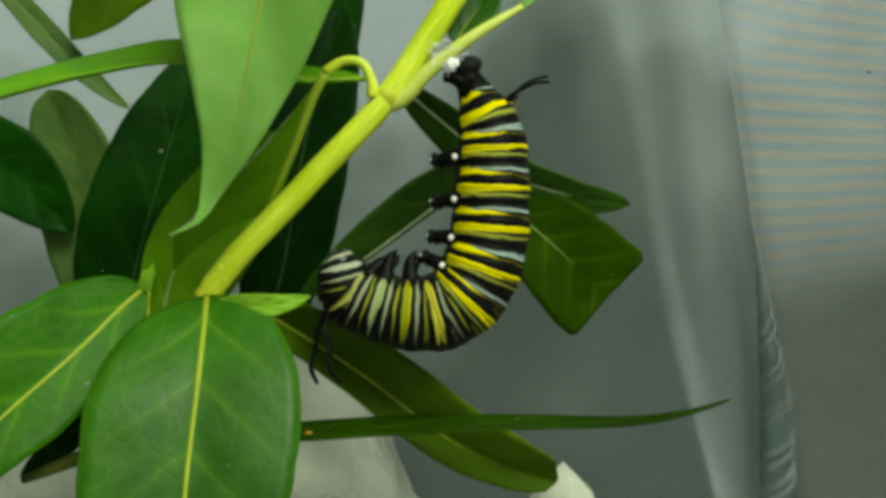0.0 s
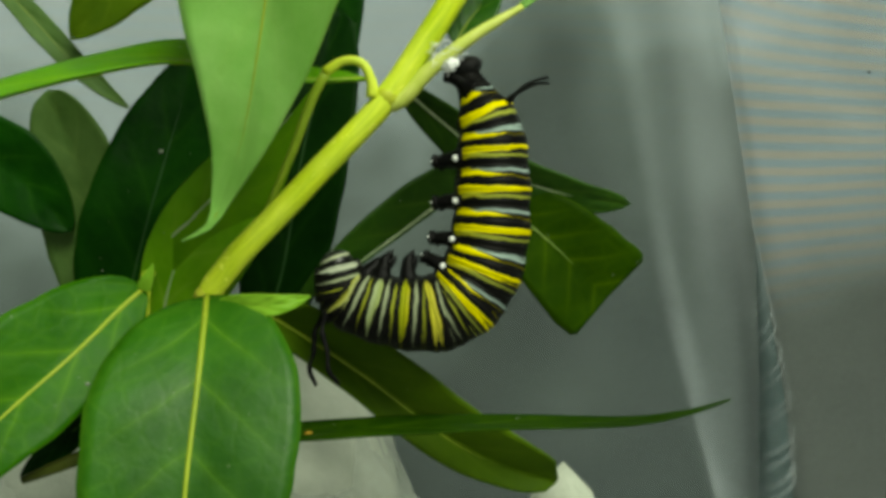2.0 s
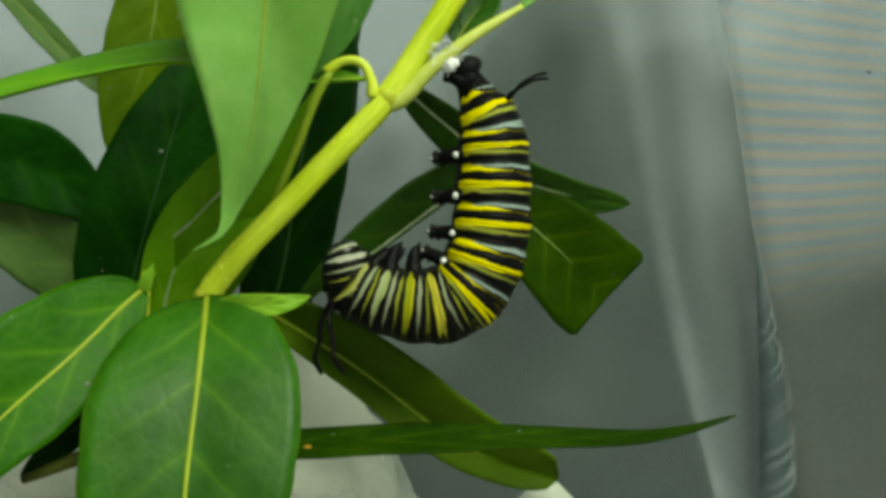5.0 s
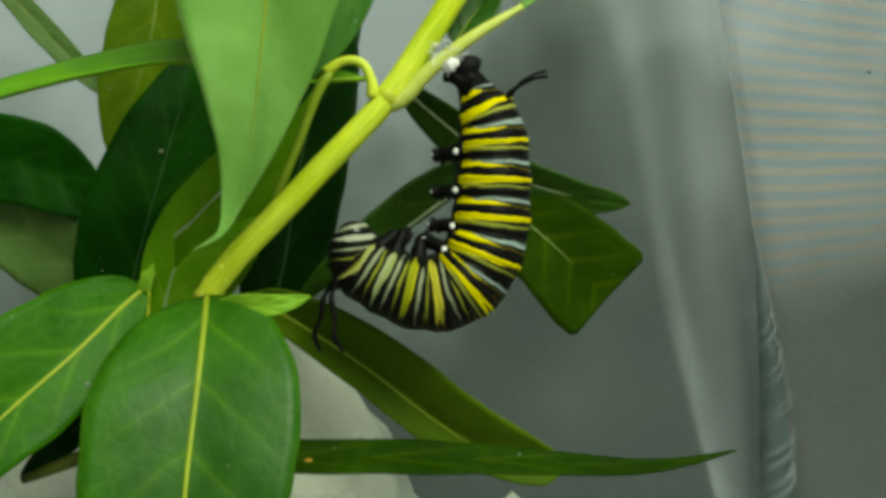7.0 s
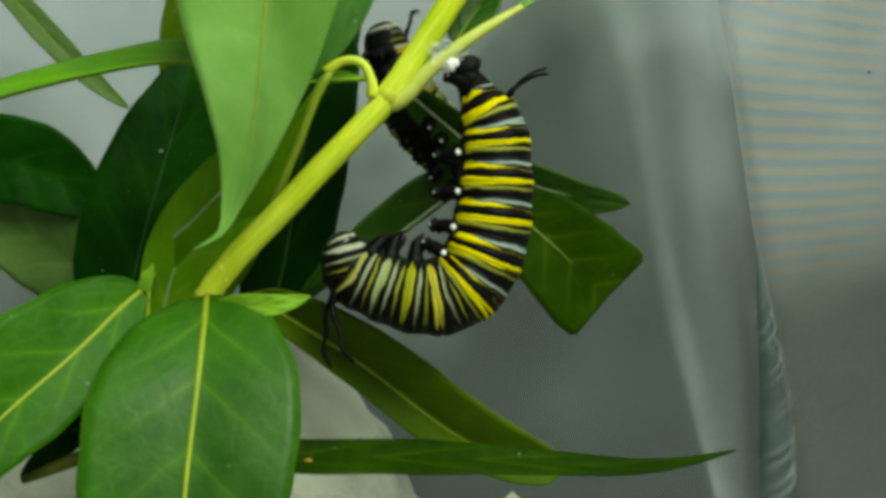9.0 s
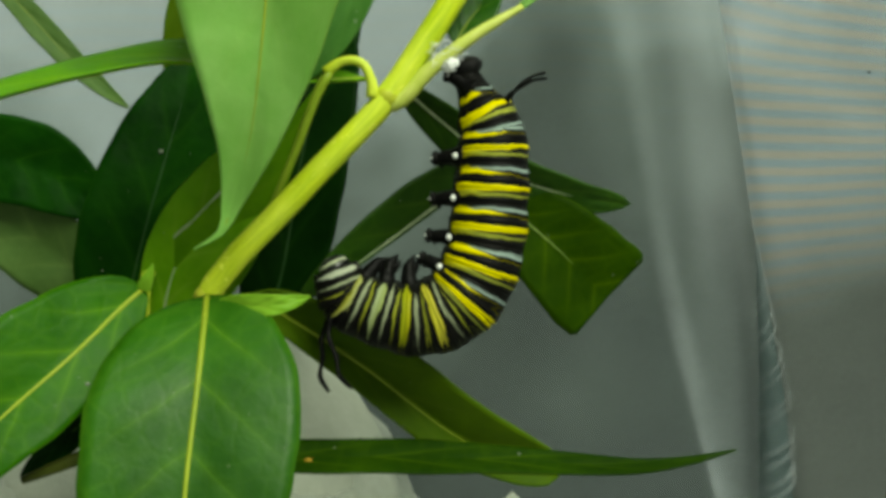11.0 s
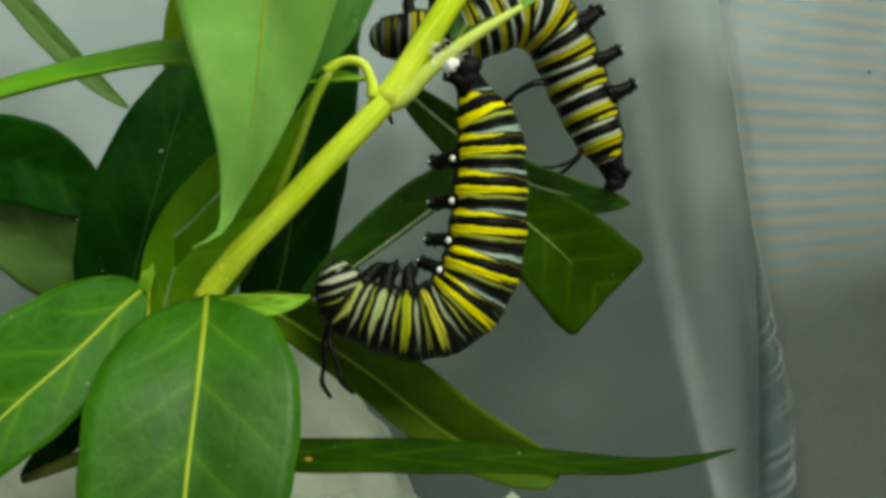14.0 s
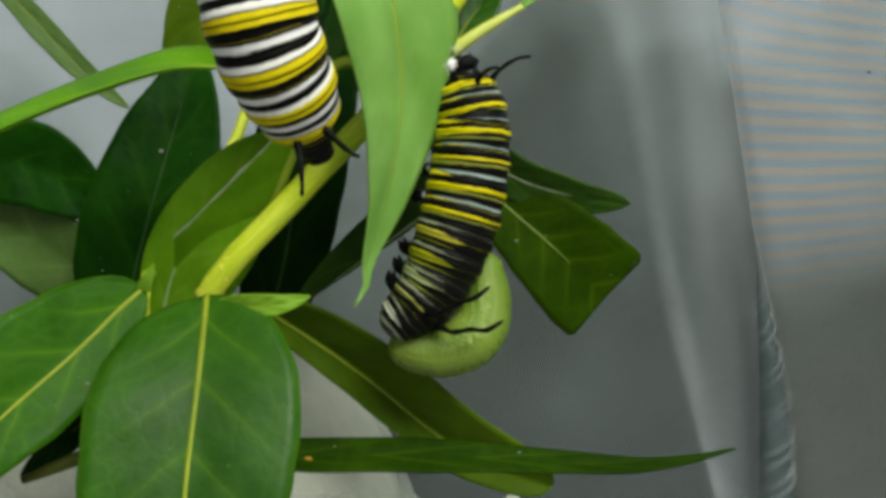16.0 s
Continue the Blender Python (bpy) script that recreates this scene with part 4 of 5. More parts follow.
def girth(s):
    """Body radius in plan units at s, 0 at the tail and 1 at the head."""
    stops = [(0.0, 21), (0.04, 28), (0.085, 38), (0.12, 52), (0.18, 60), (0.27, 66), (0.45, 70), (0.62, 71), (0.74, 68), (0.83, 62), (0.90, 58), (0.95, 52), (1.0, 42)]
    for (a, ra), (b, rb) in zip(stops, stops[1:]):
        if s <= b:
            k = (s - a) / (b - a)
            return ra + (rb - ra) * k
    return stops[-1][1]


BAND_STOPS = [(0, 0), (40, 0.6), (88, 1.15), (154, 2.15), (224, 3.15), (294, 4.15), (366, 5.15), (426, 6.15), (480, 7.15), (534, 8.15), (588, 9.15), (640, 10.15), (690, 11.1), (760, 12.4)]


def band_at(s):
    """How many banded segments lie between the tail and s."""
    x = max(0, s) * 690
    for (a, fa), (b, fb) in zip(BAND_STOPS, BAND_STOPS[1:]):
        if x <= b:
            return fa + (fb - fa) * (x - a) / (b - a)
    return BAND_STOPS[-1][1]


def ring_mesh(i, mat, stout=1.0):
    """One body ring about its own centre: +z towards the head, +x the back."""
    bm = bmesh.new()
    band_l, around_l = bm.verts.layers.float.new("band"), bm.verts.layers.float.new("around")
    flow_l = bm.verts.layers.float_vector.new("flow")
    step = REACH / RINGS
    rows, sides = 9, 28
    rings = []
    for j in range(rows):
        z = (j / (rows - 1) - 0.5) * 2.1
        s = (i + 0.5 + z) / RINGS
        g = girth(min(1, max(0, s))) * stout
        seg = band_at(s) + 0.1
        r = g * (1 + 0.03 * math.cos(2 * math.pi * (seg - 0.1))) * (1 - 0.05 * abs(z) ** 3)
        ring = []
        for k in range(sides):
            a = 2 * math.pi * k / sides
            rr = r * (1 + 0.012 * noise.noise(Vector((math.cos(a) * 2, math.sin(a) * 2, i * 0.7 + z))))
            v = bm.verts.new((math.cos(a) * rr * K, math.sin(a) * rr * K, z * step))
            v[band_l] = band_at(s)
            v[around_l] = abs(math.atan2(math.sin(a), math.cos(a))) / math.pi
            v[flow_l] = (math.cos(a), math.sin(a), s * 10)
            ring.append(v)
        rings.append(ring)
    for a, b in zip(rings, rings[1:]):
        for k in range(sides):
            bm.faces.new((a[k], a[(k + 1) % sides], b[(k + 1) % sides], b[k]))
    for ring in (rings[0][::-1], rings[-1]):
        bm.faces.new(ring)
    me = bpy.data.meshes.new("body_ring")
    bm.to_mesh(me)
    bm.free()
    me.polygons.foreach_set("use_smooth", [len(p.vertices) == 4 for p in me.polygons])
    me.materials.append(mat)
    return me


def simple_mesh(name, mat, fill):
    bm = bmesh.new()
    fill(bm)
    me = bpy.data.meshes.new(name)
    bm.to_mesh(me)
    bm.free()
    me.polygons.foreach_set("use_smooth", [True] * len(me.polygons))
    me.materials.append(mat)
    return me


def hung(name, me, parent, at):
    ob = new(name, me)
    ob.parent = parent
    ob.location = at
    return ob


def head_mesh(mat):
    bm = bmesh.new()
    band_l, around_l = bm.verts.layers.float.new("band"), bm.verts.layers.float.new("around")
    made = bmesh.ops.create_icosphere(bm, subdivisions=4, radius=1.0)["verts"]
    for v in made:
        x, y, z = v.co
        lobes = 1 + 0.09 * abs(y) ** 0.5 * (z > 0)
        v[band_l] = math.atan2(math.hypot(x - 0.25, y), z + 0.2) / math.pi
        v[around_l] = 0.42 if z > -0.1 else 0.55
        v.co = Vector((x * 29 * lobes, y * 33 * lobes, z * 25)) * K
    me = bpy.data.meshes.new("head")
    bm.to_mesh(me)
    bm.free()
    me.polygons.foreach_set("use_smooth", [True] * len(me.polygons))
    me.materials.append(mat)
    return me


PROLEG = simple_mesh("proleg", BLACK, lambda bm: (
    tube(bm, [Vector((6, 0, 0)) * K, Vector((-16, 0, 0)) * K, Vector((-30, 0, 1)) * K, Vector((-44, 0, 3)) * K], [24 * K, 18 * K, 13 * K, 11 * K, 8 * K], 12, 14, 0.16),
    blob(bm, Vector((-46, 0, 3)) * K, (9 * K, 12 * K, 13 * K), rough=0.3)))
LEG = simple_mesh("leg", BLACK, lambda bm: (
    tube(bm, [Vector((8, 0, 0)) * K, Vector((-14, 0, 4)) * K, Vector((-30, 0, 5)) * K, Vector((-52, 0, -4)) * K], [18 * K, 14 * K, 9 * K, 1.5 * K], 10, 18, 0.2),
    tube(bm, [Vector((-22, 0, 0)) * K, Vector((-36, 0, -8)) * K, Vector((-44, 0, -13)) * K], [7 * K, 4 * K, 1 * K], 8, 8, 0.2),
    blob(bm, Vector((-12, 0, 3)) * K, (10 * K, 15 * K, 14 * K), rough=0.3)))
SPOT = simple_mesh("white_dot", DOT, lambda bm: blob(bm, (0, 0, 0), (6 * K, 3.5 * K, 6 * K), rough=0.3))
LONG_FILAMENT = simple_mesh("filament", BLACK, lambda bm: tube(bm, [Vector(p) * K for p in ((0, 0, 0), (34, 0, 9), (68, 3, 3), (100, 4, 2), (124, 2, -16))], [6.5 * K, 4.8 * K, 4.2 * K, 4.2 * K, 2.6 * K], 8, 26, 0.5))
SHORT_FILAMENT = simple_mesh("filament", BLACK, lambda bm: tube(bm, [Vector(p) * K for p in ((0, 0, 0), (16, 0, -12), (40, 0, -20), (68, 0, -22), (92, 0, -16))], [6 * K, 4.5 * K, 3.6 * K, 3 * K, 2.4 * K], 8, 22, 0.3))


def caterpillar(label, skin, stout=1.0, tail=1.0, reach=44):
    thing = tagged(new("caterpillar"), label, "caterpillar", group="monarch caterpillars")
    rings = []
    for i in range(RINGS):
        ob = new("body_ring", ring_mesh(i, skin, stout))
        ob.parent = thing
        rings.append(ob)
    head = new("head", head_mesh(HEAD))
    head.parent = thing
    hung("tail_plate", TAIL, rings[0], Vector((6, 0, -14)) * K).scale = (tail,) * 3
    # prolegs stand in four pairs and one at the tail, legs in three pairs behind the head
    for i in (8, 12, 16, 20):
        for y in (-26, 26):
            leg = hung("proleg", PROLEG, rings[i], Vector((-52 * stout, y, 0)) * K)
            hung("white_dot", SPOT, rings[i], Vector((-58 * stout, math.copysign(43 * stout, y), 0)) * K)
            hung("tip_glint", TIP_GLINT, leg, Vector((-51, math.copysign(5, y), 3)) * K)
    for y in (-15, 15):
        clasper = hung("proleg", PROLEG, rings[1], Vector((-2, y, 4)) * K)
        clasper.rotation_euler = (0, radians(-62), 0)
        clasper.scale = (tail,) * 3
    for i, y0 in ((27, 24), (30, 22), (33, 18)):
        for y in (-y0, y0):
            hung("leg", LEG, rings[i], Vector((-girth(i / RINGS) * 0.86, y, 0)) * K).scale = (0.2 + 0.8 * tail,) * 3
    for y in (-1, 1):
        f = hung("filament", LONG_FILAMENT, rings[33], Vector((girth(33 / RINGS) * 0.82 * stout, y * 20, 0)) * K)
        f.rotation_euler = (radians(-8 * y), radians(reach + 8 * y), radians(6 * y))
        f.scale = (1.05, 1.0, 1.05)
        f = hung("filament", SHORT_FILAMENT, rings[4], Vector((girth(4 / RINGS) * 0.8, y * 16, 0)) * K)
        f.rotation_euler = (radians(8 * y), radians(-6 * y), radians(14 * y))
    return thing, rings, head


TAIL = simple_mesh("tail_plate", MATT, lambda bm: blob(bm, (0, 0, 0), (30 * K, 28 * K, 21 * K), rough=0.4, freq=1))
# small white blob that stands for the glint on a proleg's tip
TIP_GLINT = simple_mesh("tip_glint", DOT, lambda bm: blob(bm, (0, 0, 0), (2.4 * K, 6 * K, 2.6 * K), rough=0.2))


def poses_along(points, roll, count, head_len, bunch=1.0):
    """Poses of count rings along the body's line, bunched towards the tail past 1, and one for the head."""
    last = count * 8
    pts = curve_points([spot(*(p if len(p) == 3 else (*p, 0))) for p in points], last)
    poses = []
    for i in range(count + 1):
        k = min(last, round(last * ((i + 0.5) / count) ** bunch))
        p = pts[k]
        t = (pts[min(k + 4, last)] - pts[max(k - 4, 0)]).normalized()
        d0 = Vector((-t.z, 0, t.x))
        d0.normalize()
        d0 = (d0 - t * d0.dot(t)).normalized()
        side = t.cross(d0).normalized()
        if side.y > 0:
            side = -side
        r = radians(roll)
        x = (d0 * math.cos(r) + side * math.sin(r)).normalized()
        y = t.cross(x)
        if i == count:
            p = p + t * head_len
        poses.append(Matrix(((x.x, y.x, t.x, p.x), (x.y, y.y, t.y, p.y), (x.z, y.z, t.z, p.z), (0, 0, 0, 1))))
    return poses


def crawl(creature, rows, steps):
    """Key a body. rows: (seconds, roll, line from tail to head, bunching of the rings towards the tail); steps: the times to key."""
    thing, rings, head = creature
    count = len(rings)

    def mixed(t):
        for (t0, r0, l0, *b0), (t1, r1, l1, *b1) in zip(rows, rows[1:]):
            if t <= t1:
                break
        b0, b1 = (x[0] if x else 1.0 for x in (b0, b1))
        k = min(1, max(0, (t - t0) / (t1 - t0)))
        k = k * k * (3 - 2 * k)
        a, b = (curve_points([Vector(p if len(p) == 3 else (*p, 0)) for p in l], 12) for l in (l0, l1))
        return [tuple(p.lerp(q, k)) for p, q in zip(a, b)], r0 + (r1 - r0) * k, b0 + (b1 - b0) * k

    tracks = [[] for _ in range(count + 1)]
    base = []
    for t in steps:
        line, roll, bunch = mixed(t)
        poses = poses_along(line, roll, count, 8 * K, bunch)
        root = poses[0].translation.copy()
        base.append((t, Matrix.Translation(root)))
        inv = Matrix.Translation(-root)
        for track, m in zip(tracks, poses):
            track.append((t, inv @ m))
    walk(thing, base)
    for ob, track in zip((*rings, head), tracks):
        if ob is not None:
            walk(ob, track)


hanging = caterpillar("black and yellow banded caterpillar hanging curled from a silk pad", SKIN)
climber = caterpillar("banded caterpillar crawling on the leaves behind the hanging one", SKIN_SHADED, 0.9, 0.75, -30)
feeder = caterpillar("bright banded caterpillar crawling over the leaves", SKIN_BRIGHT, 1.0, 0.5, -35)


def build_pupa():
    """The soft green pupa inside the hanging caterpillar's skin, in rigid pieces."""
    thing = tagged(new("chrysalis"), "soft jade green chrysalis swelling out of the split skin", "chrysalis")
    pieces = []
    count = 24
    for i in range(count):
        s = (i + 0.5) / count
        r = 53 * math.sin(math.pi * (0.16 + 0.68 * s)) ** 0.5 * (1 + 0.012 * math.cos(2 * math.pi * s * 5.5))
        bm = bmesh.new()
        blob(bm, (0, 0, 0), (r * K, r * K, r * 0.8 * K), rough=0.09, freq=260, detail=3)
        pieces.append(part("pupa_segment", bm, PUPA, thing))
    return thing, pieces, None


chrysalis = build_pupa()


def motions():
    main = [
        (0.0, 12, [(822, 128), (846, 176), (868, 235), (870, 350), (862, 440), (834, 512), (770, 556), (705, 550), (650, 538), (610, 514), (596, 492), (604, 474)]),
        (2.0, 12, [(822, 128), (846, 176), (868, 235), (872, 350), (864, 440), (836, 512), (770, 556), (702, 550), (646, 540), (604, 516), (590, 494), (598, 476)]),
        (3.5, 12, [(822, 128), (846, 176), (868, 235), (870, 350), (862, 445), (834, 520), (770, 562), (702, 558), (648, 546), (608, 522), (594, 502), (602, 484)]),
        (4.2, 12, [(822, 128), (846, 176), (868, 235), (870, 350), (862, 445), (834, 520), (770, 562), (702, 558), (648, 546), (608, 522), (594, 502), (602, 484)]),
        (6.3, 12, [(822, 128), (848, 175), (874, 230), (878, 332), (866, 418), (834, 480), (778, 502), (714, 490), (666, 468), (634, 442), (623, 420), (633, 405)]),
        (7.0, 12, [(822, 128), (848, 176), (870, 235), (872, 340), (862, 430), (830, 492), (772, 520), (711, 509), (664, 486), (629, 462), (616, 441), (627, 423)]),
        (8.0, 12, [(822, 128), (848, 176), (872, 235), (874, 340), (863, 436), (832, 503), (772, 528), (708, 511), (662, 487), (627, 463), (613, 445), (624, 427)]),
        (8.5, 12, [(822, 128), (849, 177), (873, 235), (875, 342), (864, 438), (832, 508), (768, 538), (704, 528), (656, 513), (618, 492), (602, 474), (613, 456)]),
        (9.0, 12, [(822, 128), (850, 178), (874, 235), (876, 340), (864, 430), (830, 498), (766, 528), (704, 516), (655, 500), (616, 478), (600, 460), (610, 442)]),
        (9.2, 12, [(822, 128), (850, 178), (874, 235), (876, 340), (864, 430), (830, 500), (766, 530), (704, 518), (654, 502), (614, 482), (598, 462), (608, 446)]),
        (11.3, 12, [(822, 128), (846, 180), (870, 240), (868, 350), (856, 450), (824, 522), (758, 566), (694, 560), (644, 546), (606, 524), (588, 506), (596, 488)]),
        (12.5, 12, [(822, 128), (846, 180), (870, 240), (868, 350), (856, 450), (824, 522), (758, 568), (694, 563), (644, 550), (606, 530), (588, 512), (598, 494)]),
        (14.4, 12, [(822, 128), (844, 180), (864, 240), (866, 350), (856, 455), (824, 528), (758, 572), (694, 566), (644, 552), (606, 530), (588, 512), (598, 494)]),
        (15.3, 12, [(822, 128), (840, 182), (858, 245), (862, 360), (854, 468), (824, 542), (758, 582), (694, 576), (646, 564), (608, 544), (590, 526), (600, 508)]),
        (15.4, 14, [(822, 128), (826, 175), (832, 240), (838, 340), (838, 450), (826, 535), (782, 605), (725, 636), (675, 630), (640, 602), (640, 572)]),
        (15.6, 25, [(820, 128), (826, 175), (832, 240), (836, 340), (836, 430), (826, 520), (798, 590), (752, 645), (705, 668), (664, 662), (645, 635)]),
        (15.8, 38, [(820, 128), (826, 175), (830, 240), (832, 340), (828, 430), (806, 520), (775, 600), (738, 650), (708, 668), (692, 676)]),
        (15.9, 44, [(820, 128), (828, 170), (832, 230), (826, 300), (813, 390), (792, 475), (766, 545), (735, 588), (708, 604), (686, 606)], 1.15),
        (16.0, 46, [(818, 128), (828, 170), (836, 220), (832, 290), (818, 370), (796, 440), (772, 497), (745, 535), (722, 558), (706, 566)], 1.25),
    ]
    crawl(hanging, main, [0, 0.7, 1.5, 2.0, 2.8, 3.5, 4.2, 4.9, 5.6, 6.3, 6.6, 7.0, 7.6, 8.0, 8.5, 9.0, 9.2, 9.9, 10.6, 11.3, 12.0, 12.5, 13.2, 14.0, 14.4, 15.0, 15.3, 15.4, 15.5, 15.6, 15.7, 15.8, 15.9, 16.0])
    inside = [row for row in main if row[0] < 15.7]

    def middle(line):
        pts = curve_points([Vector((*p, 1)) for p in line], 24)
        return [tuple(p) for p in pts[9:20]]

    pupa = [(t, 0, middle(l)) for t, _, l, *_ in inside]
    pupa.append((15.7, 0, [(832, 440, 1), (820, 530, 1), (785, 600, 1), (745, 645, 1), (715, 655, 1)]))
    pupa.append((15.8, 0, [(832, 470, 2), (830, 555, 2), (818, 615, 2), (780, 640, 1), (735, 650, 1)]))
    pupa.append((15.9, 0, [(846, 480, 3), (840, 560, 3), (812, 605, 2), (760, 624, 2), (702, 618, 2)]))
    pupa.append((16.0, 0, [(852, 470, 3), (856, 545, 3), (834, 598, 2), (775, 620, 2), (712, 610, 2)]))
    crawl(chrysalis, pupa, [0, 2.0, 3.5, 4.2, 4.9, 5.6, 6.3, 7.0, 8.0, 8.5, 9.0, 9.2, 9.9, 10.6, 11.3, 12.5, 14.4, 15.3, 15.4, 15.5, 15.6, 15.7, 15.8, 15.9, 16.0])

    up = [(980, -120, 20), (970, -300, 20), (970, -420, 20), (960, -560, 20), (960, -800, 20)]
